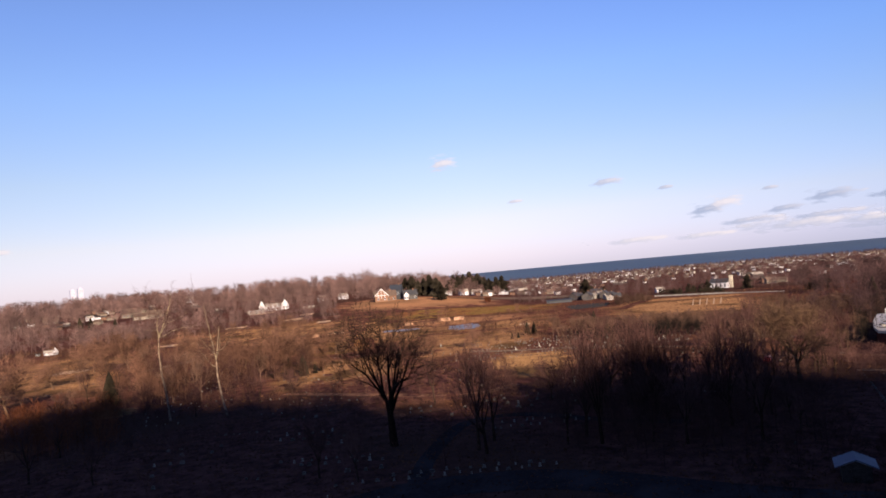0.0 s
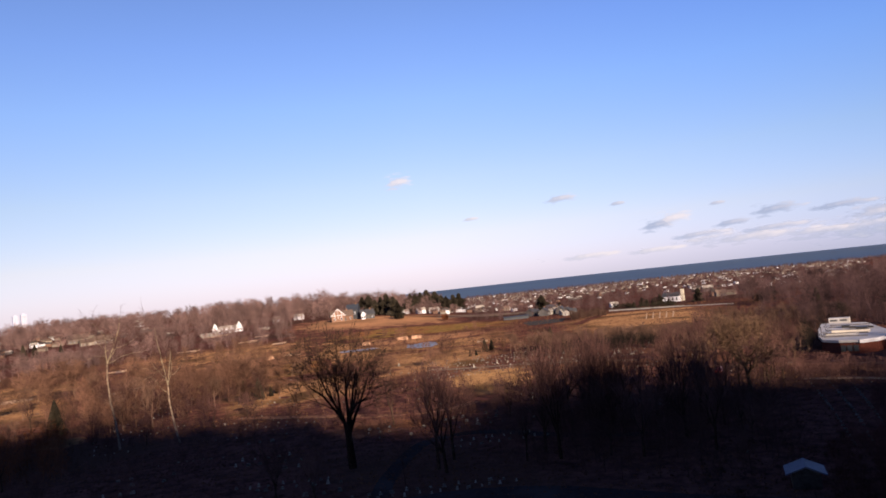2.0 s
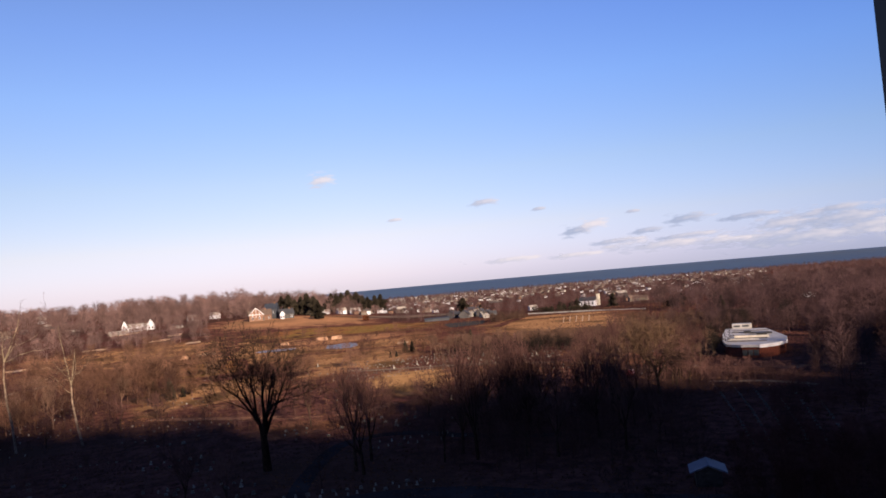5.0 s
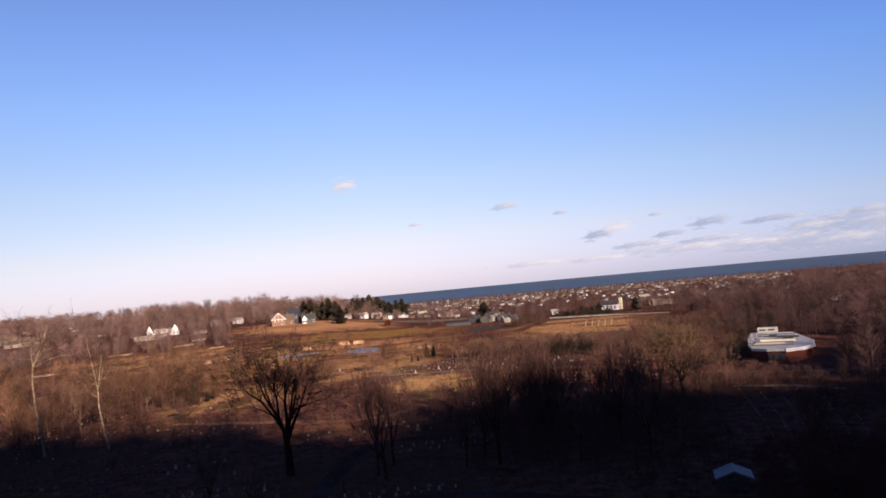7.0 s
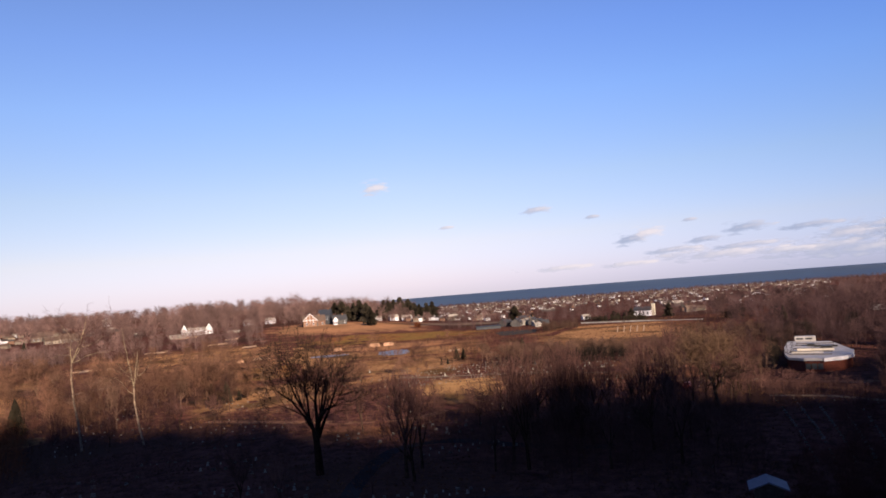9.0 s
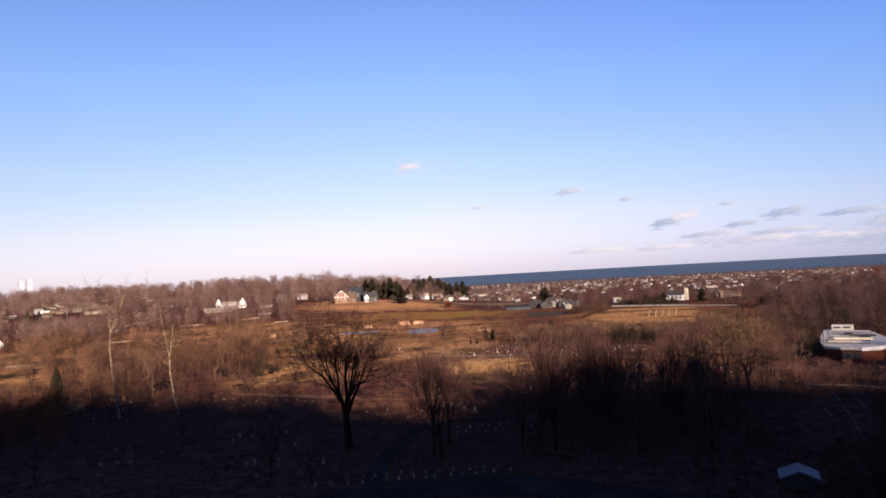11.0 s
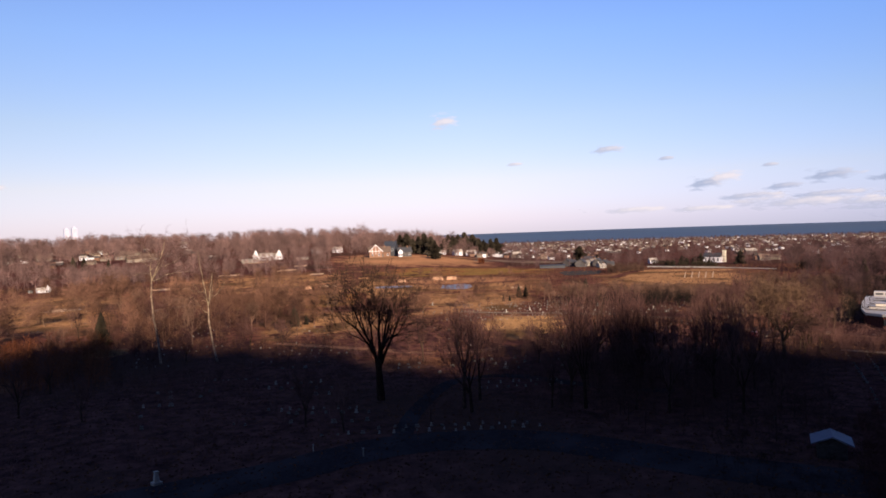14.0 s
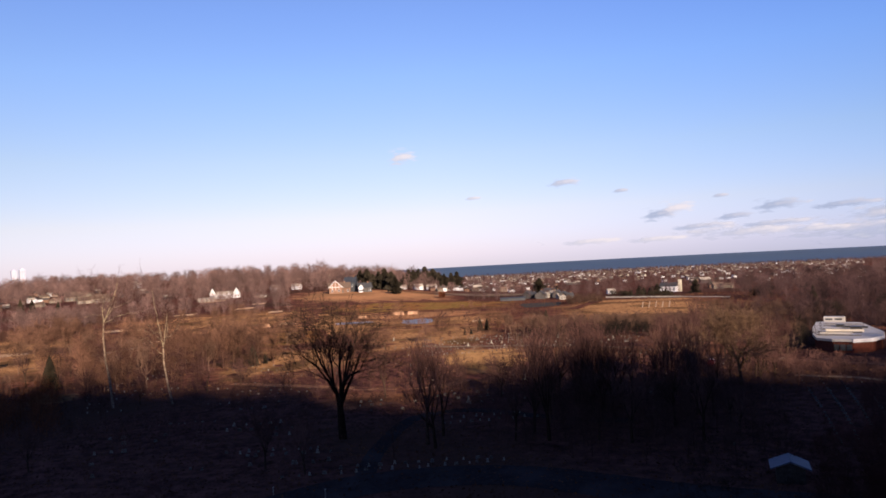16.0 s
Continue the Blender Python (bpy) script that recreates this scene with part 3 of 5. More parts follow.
def tube(nodes, sides):
    """One continuous skin round a bent stem given as points and radii."""
    verts, tris = [], []
    for k, (p, q) in enumerate(nodes):
        d = (nodes[min(k + 1, len(nodes) - 1)][0] - nodes[max(k - 1, 0)][0]).normalized()
        u = d.cross(Vector((0, 1, 0))).normalized()
        v = d.cross(u)
        for c in range(sides):
            a = 2 * math.pi * c / sides
            verts.append(p + (u * math.cos(a) + v * math.sin(a)) * q)
        if k:
            for c in range(sides):
                e = (c + 1) % sides
                a, b = (k - 1) * sides, k * sides
                tris += [(a + c, a + e, b + e), (a + c, b + e, b + c)]
    return verts, tris


def sycamore(label, seed, height, lean, fork, leads):
    """A sycamore: a crooked pale trunk forked above its middle, few bent limbs, a thin crown."""
    r = random.Random(seed)
    stem, fine = [], []

    def run(p, d, size, ra, rb, steps, bend, lift, keep):
        nodes = []
        for k in range(steps):
            d = (d + Vector((r.gauss(0, bend), r.gauss(0, bend), r.gauss(0, bend) + lift))).normalized()
            q = p + d * size / steps * r.uniform(0.8, 1.2)
            a, b = ra + (rb - ra) * k / steps, ra + (rb - ra) * (k + 1) / steps
            keep.append((*(p - d * a * 0.6), *(q + d * b * 0.6), a, b))
            nodes.append((q, d, b))
            p = q
        return nodes

    def spray(nodes, count, size, rad):
        for k in range(count):
            p, d, q = r.choice(nodes)
            side = Vector((r.gauss(0, 1), r.gauss(0, 1), r.gauss(0.25, 0.7))).normalized()
            twig = run(p, (d * 0.5 + side).normalized(), size * r.uniform(0.5, 1.2), min(q, rad), rad * 0.55, 3, 0.25, 0.08, fine)
            for j in range(5):
                p2, d2, q2 = r.choice(twig)
                side = Vector((r.gauss(0, 1), r.gauss(0, 1), r.gauss(0.2, 0.8))).normalized()
                run(p2, (d2 * 0.6 + side).normalized(), size * r.uniform(0.2, 0.55), 0.02, 0.012, 2, 0.25, 0.05, fine)

    bole = run(Vector((0, 0, -0.4)), Vector((lean * 0.03, 0, 1)).normalized(), height * fork, 0.2, 0.13, 7, 0.05, 0.03, [])
    tops = []
    for k, (t, size) in enumerate(leads):
        lead = run(bole[-1][0], Vector((t, r.gauss(0, 0.1), 1)).normalized(), height * size, 0.12 - 0.03 * k, 0.022, 7, 0.13, 0.06, stem)
        tops += lead
        for c in range(4):
            p, d, q = lead[min(6, 1 + c)]
            th = math.pi * (c + k) + r.uniform(-0.7, 0.7)
            tops += run(p, Vector((math.cos(th), math.sin(th), 0.4)).normalized(), height * r.uniform(0.14, 0.28), q * 0.4, 0.014, 6, 0.3, 0.05, stem if c < 2 else fine)
    low = []
    for c in range(5):
        p, d, q = bole[2 + c]
        th = math.pi * c + r.uniform(-0.5, 0.5)
        low += run(p, Vector((math.cos(th), math.sin(th), 0.45)).normalized(), height * r.uniform(0.16, 0.28), 0.05, 0.014, 6, 0.28, 0.05, stem if c > 2 else fine)
    spray(tops, 130, height * 0.12, 0.018)
    spray(low, 50, height * 0.11, 0.018)
    home = thing("sycamore", label, "tree")
    v, t = tube([(Vector((0, 0, -0.5)), 0.26), (Vector((0, 0, 0.3)), 0.21)] + [(p, q) for p, d, q in bole], 9)
    # Shade on the lower trunk is put into its greyer bark.
    part("trunk", tri_mesh("trunk", v, t, M_GREYBARK, True), M_GREYBARK, home)
    v, t = prisms(stem, 6)
    part("upper_crown", tri_mesh("upper_crown", v, t, M_PALE, True), M_PALE, home, "pale peeling upper limbs")
    v, t = prisms(fine, 3)
    part("crown", tri_mesh("crown", v, t, M_TWIG), M_TWIG, home)
    return home


SYCAMORES = (
    ("bare sycamore with a pale forked trunk", 5, 20.0, -1, 0.53, ((0.08, 0.3), (-0.2, 0.46), (0.4, 0.26)), (-18.05, 131)),
    ("tall bare sycamore with a crooked pale trunk", 12, 23.5, 1, 0.66, ((0.4, 0.36), (-0.1, 0.18), (0.7, 0.2)), (-22.1, 134)),
    ("bare sycamore with pale upper limbs in brush", 8, 15.0, 1, 0.5, ((0.2, 0.45), (-0.4, 0.36)), (-33.3, 150)),
)
for label, seed, high, lean, fork, leads, spot in SYCAMORES:
    place(sycamore(label, seed, high, lean, fork, leads), [at(spot[0], spot[1], 0)], "sycamores")
BROAD = tree("meadow_tree", "broad bare tree with a soft brown crown", 71, 12.0, 2.6, 0.24, 0.85, 5, (7, 5, 4, 4, 3), M_TANBARK, M_MEADOWTWIG, 0.03, width=13.0, lift=0.35, wander=0.22)
place(BROAD, [at(a, r, turn, 0.1, size) for a, r, turn, size in ((-13.4, 186, 20, 1.05), (-24.6, 238, 90, 1.2), (-26.9, 250, 200, 1.05), (-32.4, 172, 150, 1.25), (-34.6, 190, 30, 1.2), (-9.4, 215, 250, 0.75), (-16.4, 205, 300, 0.7), (-20.2, 240, 10, 0.95), (-29.6, 215, 120, 0.7), (2.1, 196, 60, 0.5), (-1.6, 186, 110, 0.55))], "broad meadow trees")
spread = tree("spreading_tree", "wide bare tree with crooked tan limbs", 61, 13.6, 4.6, 0.36, 0.8, 5, (8, 5, 4, 4, 3), M_TANBARK, M_TANBARK, 0.023, width=13.0, lift=0.3, wander=0.26, first=0.62)
spread.matrix_basis = at(25.9, 118, 30, 0, 1.05)
KINDS = [
    tree("bare_tree", "slim dark bare tree in winter", 31, 11.0, 3.2, 0.20, 0.5, 4, (5, 4, 4, 4), M_BARK, M_TWIG, 0.016, width=5.5, lift=0.5),
    tree("bare_tree", "slim dark bare tree in winter", 37, 12.5, 4.5, 0.22, 0.42, 4, (6, 4, 4, 4), M_BARK, M_TWIG, 0.016, width=5.0, lift=0.6),
    tree("bare_tree", "slim dark bare tree in winter", 41, 9.0, 2.2, 0.17, 0.6, 4, (6, 4, 4, 4), M_BARK, M_TWIG, 0.016, width=6.0, lift=0.3),
    tree("bare_tree", "slim dark bare tree in winter", 43, 10.5, 2.6, 0.2, 0.7, 4, (6, 5, 4, 3), M_BARK, M_TWIG, 0.016, width=7.0, lift=0.4),
]
SPOTS = [[], [], [], []]
for az, r, h, k in ((1.4, 86, 14.5, 1), (2.7, 90, 12.0, 0), (2.0, 84, 12.5, 3), (1.0, 130, 9.5, 1), (-1.8, 118, 9, 0), (-11.5, 82, 7.5, 2), (-13.0, 146, 5.5, 2), (-8.5, 78, 6.5, 0), (-20.3, 134, 5.5, 3), (-15.5, 140, 6.5, 2), (-25.5, 182, 8.5, 0), (-27.5, 178, 8, 1), (-24.7, 186, 8, 3), (-29.5, 118, 8.0, 3), (-31.5, 104, 8.5, 2), (-33.5, 112, 9, 0), (-27.6, 96, 6.0, 2)):
    SPOTS[k].append(at(az, r, rng.uniform(0, 360), 0.1, h / (11.0, 12.5, 9.0, 10.5)[k]))
for k in range(125):
    az = rng.uniform(7.5, 36)
    r = rng.uniform(84, 165)
    if az > 26 and r < 118:
        continue
    if az > 29.5:
        continue
    if r > 118 and az < 19:
        continue
    h = rng.uniform(8.0, 14.5) if 9 < az < 25 else rng.uniform(5.5, 10.5)
    q = rng.randrange(4)
    SPOTS[q].append(at(az, r, rng.uniform(0, 360), 0.1, h / (11.0, 12.5, 9.0, 10.5)[q]))
for q in range(4):
    place(KINDS[q], SPOTS[q], "bare trees of the cemetery")

TAN = tree("tan_tree", "slender bare tree with tan sunlit branches", 53, 10.0, 3.0, 0.16, 0.6, 4, (6, 5, 4, 4), M_PALETWIG, M_PALETWIG, 0.015, width=6.5, lift=0.45, wander=0.25)
spots = [at(9.35, 122, 70, 0, 1.15), at(11.95, 124, 150, 0, 1.15), at(15.8, 126, 10, 0, 0.8)]
for k in range(44):
    az = 8 + 22.5 * (k + rng.uniform(-0.4, 0.4)) / 44
    spots.append(at(az, rng.uniform(190, 214) if az < 19 else rng.uniform(135, 205), rng.uniform(0, 360), 0.1, rng.uniform(0.5, 0.78)))
for k in range(22):
    spots.append(at(rng.uniform(-34, -9), rng.uniform(150, 250), rng.uniform(0, 360), 0.1, rng.uniform(0.55, 0.95)))
place(TAN, spots, "tan sunlit trees")

cone = conifer("dark green conical conifer standing in grass", 5, 10.0, 5.0)
spots = [at(-26.0, 166, 0, 0, 0.74), at(-13.1, 169, 30, 0, 0.5), at(-12.0, 171, 80, 0, 0.52), at(-11.1, 174, 80, 0, 0.25), at(-10.6, 178, 80, 0, 0.28), at(-27.6, 478, 10, 0, 1.0), at(-26.9, 490, 50, 0, 0.9), at(-25.3, 470, 50, 0, 0.8), at(6.15, 218, 0, 0, 0.42), at(6.7, 222, 0, 0, 0.36), at(4.9, 209, 0, 0, 0.2), at(5.4, 211, 0, 0, 0.18), at(11.5, 230, 20, 0, 0.5), at(31.0, 262, 0, 0, 0.8)]
place(cone, spots, "small conifers")
tall = conifer("tall dark conifer in a row on the ridge", 6, 15.0, 9.0, 0.5, 0.6)
spots = [at(0.2 + 0.42 * k + rng.uniform(-0.15, 0.15), 560 + rng.uniform(-25, 25), rng.uniform(0, 360), 0, rng.uniform(0.75, 1.2)) for k in range(11)]
spots += [at(a + rng.uniform(-0.15, 0.15), r + rng.uniform(-3, 3), rng.uniform(0, 360), 0, s * rng.uniform(0.8, 1.15)) for a, r, s in ((-3.2, 520, 0.95), (-2.9, 512, 1.05), (-2.4, 520, 0.9), (-1.9, 530, 0.9), (-1.3, 512, 1.0), (-0.75, 500, 0.95), (-0.5, 446, 0.85), (-24.7, 690, 0.9), (10.95, 424, 0.7), (10.75, 428, 0.55), (12.4, 430, 0.35), (-29.5, 700, 0.9), (19.6, 396, 0.3), (20.2, 400, 0.42), (18.8, 398, 0.3), (19.2, 398, 0.26), (19.9, 398, 0.3), (20.8, 380, 0.22), (18.3, 380, 0.24), (17.8, 381, 0.24), (21.1, 379, 0.2), (23.0, 392, 0.45), (-31.5, 640, 0.8))]
place(tall, spots, "tall conifers")


def woods(name, label, count, spot, mat, twigs, seed, low=6.0, high=11.0, wide=0.5):
    """Bare woodland too dense to count: each tree a stem and a cloud of rising twigs."""
    g = np.random.default_rng(seed)
    rr = random.Random(seed)
    roots = []
    while len(roots) < count:
        az, r = spot(rr)
        x, y = polar(az, r)
        roots.append((x, y, land(x, y), r * K))
    roots = np.array(roots)
    h = K * g.uniform(low, high, count)
    h *= [1 + 0.4 * noise.noise((x / 70, y / 70, seed)) for x, y in roots[:, :2]]
    segs = [np.column_stack([roots[:, :3] - [0, 0, 0.3], roots[:, 0] + g.normal(0, 0.3, count), roots[:, 1] + g.normal(0, 0.3, count), roots[:, 2] + h * 0.7, 0.010 * h + 0.02, 0.005 * h])]
    for k in range(twigs):
        f = g.uniform(0.12, 0.9, count) ** 0.8
        th = g.uniform(0, 2 * math.pi, count)
        span = h * wide * 0.5 * np.sqrt(np.clip(1 - (2 * f - 0.95) ** 2, 0.05, 1)) * g.uniform(0.2, 1.0, count)
        p = np.column_stack([roots[:, 0] + np.cos(th) * span * 0.4, roots[:, 1] + np.sin(th) * span * 0.4, roots[:, 2] + h * f * 0.92])
        size = h * g.uniform(0.10, 0.24, count)
        d = np.column_stack([np.cos(th) * 0.8 + g.normal(0, 0.35, count), np.sin(th) * 0.8 + g.normal(0, 0.35, count), g.uniform(0.2, 1.3, count)])
        d /= np.linalg.norm(d, axis=1, keepdims=True)
        q = p + d * size[:, None]
        rad = roots[:, 3] * 0.00007 + 0.0026 * h * g.uniform(0.5, 1.3, count)
        segs.append(np.column_stack([p, q, rad, rad * 0.4]))
    v, t = prisms(np.concatenate(segs), 3)
    me = tri_mesh(name, v, t, mat)
    own = np.tile(g.uniform(0, 1, count), twigs + 1) * 0.75 + g.uniform(0, 0.25, count * (twigs + 1))
    me.attributes.new("tone", "FLOAT", "POINT").data.foreach_set("value", np.repeat(own, 6).astype(np.float32))
    tagged(new(name, me), label, "woodland", kind="stuff")


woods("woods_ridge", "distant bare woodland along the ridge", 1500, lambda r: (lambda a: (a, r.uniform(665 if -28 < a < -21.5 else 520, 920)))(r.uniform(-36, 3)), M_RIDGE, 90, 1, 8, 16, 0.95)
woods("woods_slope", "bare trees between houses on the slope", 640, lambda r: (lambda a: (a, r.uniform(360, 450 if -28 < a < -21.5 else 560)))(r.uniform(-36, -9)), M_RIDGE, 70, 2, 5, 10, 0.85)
woods("woods_meadow", "sunlit bare trees over the meadow", 120, lambda r: (r.uniform(-36, -9.5), r.uniform(215, 340)), M_MEADOWWOOD, 150, 3, 4.5, 8.5, 0.9)
woods("thicket", "sunlit tan thicket of bare scrub", 820, lambda r: (lambda a: (a, r.uniform(202, 226 if a < 23.8 else 275)))(r.uniform(10.3, 33)), M_SCRUBWOOD, 90, 4, 1.8, 4.6, 1.0)
woods("meadow_trees", "thin bare trees scattered over the golf meadow", 34, lambda r: (r.uniform(-11, 8.5), r.uniform(190, 335)), M_BROWN, 190, 17, 3.0, 6.5, 1.0)
woods("dark_shrubs", "dark evergreen shrubs behind the white monuments", 260, lambda r: (lambda a: (a, r.uniform(189, 202)))(r.gauss(14.6, 2.6)), M_YEW, 70, 28, 1.6, 3.6, 1.1)
woods("red_shrub", "reddish bare shrub at the field's corner", 7, lambda r: (r.gauss(3.2, 0.18), r.uniform(412, 420)), M_RED, 200, 29, 3.2, 5.0, 1.0)
woods("garden_trees", "bare garden trees round the houses on the crest", 90, lambda r: (r.uniform(-9, 10), r.uniform(486, 550)), M_RIDGE, 90, 18, 4, 9, 0.85)
woods("thicket_hedge", "tan hedge of bare trees by grey houses", 60, lambda r: (lambda a: (a, 325 + (a - 13) * 4 + r.uniform(-10, 10)))(r.uniform(13.3, 16)), M_SCRUBWOOD, 120, 5, 2.5, 5, 0.9)
woods("woods_town", "bare street trees between the town's roofs", 5200, lambda r: (r.uniform(5, 46), 385 + 1300 * r.random() ** 1.05), M_TOWNWOOD, 40, 6, 3.6, 7.6, 0.95)
woods("woods_east", "brown bare woodland beyond the white-roofed hall", 1650, lambda r: (lambda a: (a, 200 + 420 * r.random() ** 1.25))(27 + 25 * r.random() ** 0.6), M_WOODS, 100, 7, 5, 10.5, 0.95)
woods("crowns_east", "tall rounded bare crowns east of the town", 60, lambda r: (r.uniform(26, 40), r.uniform(330, 560)), M_TOWNWOOD, 230, 26, 8, 12, 1.1)
woods("woods_dark", "dark evergreen clumps in the brown woodland", 66, lambda r: (lambda c: (r.gauss(c[0], 0.45), r.gauss(c[1], 8)))(r.choice(((31.2, 285), (32.0, 214), (30.3, 168), (35.2, 232), (35.4, 236), (38.5, 300), (27.5, 330)))), M_YEW, 120, 27, 4, 8, 0.8)
woods("woods_hall", "bare woodland beside the cemetery lawn", 200, lambda r: (r.uniform(36.8, 52), r.uniform(120, 240)), M_WOODS, 170, 8, 6, 11, 0.8)
woods("brush", "reddish bare brush at the shadow's edge", 240, lambda r: (r.uniform(-38, -25.5), r.uniform(118, 160)), M_RED, 70, 9, 2.0, 4.5, 1.1)
woods("undergrowth", "dark undergrowth below the bare trees", 560, lambda r: (lambda a: (a, r.uniform(118 if a > 29 else 82, 145)))(r.uniform(6.5, 37)), M_TWIG, 80, 10, 0.8, 4.0, 1.1)
# Added along the building's shadow to roughen its hard edge.
woods("brush_edge", "ragged brown brush added to break up the shadow's edge", 330, lambda r: (r.uniform(-26, 9), r.uniform(100, 152)), M_TWIG, 70, 15, 0.7, 2.6, 1.2)
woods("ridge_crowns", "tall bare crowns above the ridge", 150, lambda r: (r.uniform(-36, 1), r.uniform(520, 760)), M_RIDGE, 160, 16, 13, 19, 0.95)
# The next four are added to make the shaded foreground darker.
woods("ground_cover", "dark ground cover added to deepen the shade round the shed", 800, lambda r: (r.uniform(21, 47), r.uniform(56, 94)), M_YEW, 50, 30, 0.4, 1.3, 2.2)
woods("undergrowth_corner", "dense dark brush added to deepen the shade below the lawn", 520, lambda r: (r.uniform(30.5, 47), r.uniform(58, 92)), M_BRAMBLE, 90, 14, 0.8, 3.2, 1.3)
woods("undergrowth_shade", "dark brush added to deepen the building's shade", 230, lambda r: (r.uniform(-38, -7), r.uniform(74, 128)), M_TWIG, 70, 11, 0.8, 2.6, 1.2)
woods("bramble", "low dark bramble and dead stems added to deepen the shade", 1100, lambda r: (r.uniform(-38, 46), r.uniform(76, 124)), M_BRAMBLE, 46, 21, 0.3, 1.1, 2.2)
woods("thicket_shade", "dense dark saplings among the graves", 95, lambda r: (r.gauss(17, 7), r.uniform(74, 118)), M_TWIG, 120, 22, 2.0, 6.5, 0.7)
# Saplings added to darken the lower right corner.
woods("brush_corner", "dark saplings added to darken the corner beyond the graves", 210, lambda r: (r.uniform(33.5, 48), r.uniform(62, 116)), M_BRAMBLE, 110, 25, 1.5, 5.0, 0.9)
woods("brown_trees", "bare brown trees behind the sycamores", 52, lambda r: (r.uniform(-27, -10), r.uniform(150, 215)), M_BROWN, 240, 23, 5.0, 10.0, 0.8)
woods("hedge", "clipped dark hedge behind the white wall", 110, lambda r: (lambda a: (a, 392 - (a - 16.5) * 6.0 + r.uniform(-3, 8)))(r.uniform(16.5, 21.4)), M_NEEDLE, 70, 24, 1.8, 3.2, 1.1)
woods("scrub", "low brown scrub over the meadow", 420, lambda r: (r.uniform(-22, 9), r.uniform(140, 330)), M_MEADOWWOOD, 60, 12, 0.8, 3.0, 1.2)
woods("saplings", "slim bare saplings among the graves", 90, lambda r: (r.uniform(-24, 9), r.uniform(105, 260)), M_TWIG, 110, 13, 3.0, 7.5, 0.6)


# ---- dry grass ----
def tufts(name, label, count, az0, az1, r0, r1, seed, size):
    g = np.random.default_rng(seed)
    az, r = g.uniform(az0, az1, count), K * np.sqrt(g.uniform(r0 ** 2, r1 ** 2, count))
    x, y = r * np.sin(np.radians(az)), r * np.cos(np.radians(az))
    z = np.array([land(a, b) for a, b in zip(x, y)])
    th = g.uniform(0, math.pi, count)
    w, h = K * size * g.uniform(0.5, 1.4, count), K * size * g.uniform(0.5, 1.3, count)
    c, s = np.cos(th) * w, np.sin(th) * w
    v = np.stack([np.column_stack([x - c, y - s, z]), np.column_stack([x + c, y + s, z]), np.column_stack([x + c * 0.6 + g.normal(0, 0.1, count), y + s * 0.6, z + h]), np.column_stack([x - c * 0.7, y - s * 0.7 + g.normal(0, 0.1, count), z + h * 0.8])], 1)
    b = (np.arange(count) * 4)[:, None]
    tagged(new(name, tri_mesh(name, v.reshape(-1, 3), np.concatenate([b + [[0, 1, 2]], b + [[0, 2, 3]]]), M_SCRUB)), label, "grass", kind="stuff")


tufts("grass", "tufts of dry winter grass", 40000, -38, 46, 125, 260, 3, 0.14)
tufts("grass_near", "short dead grass in the shade", 26000, -38, 46, 58, 126, 5, 0.12)
tufts("grass_far", "dry tussocks on the slopes", 26000, -38, 30, 220, 390, 4, 0.2)


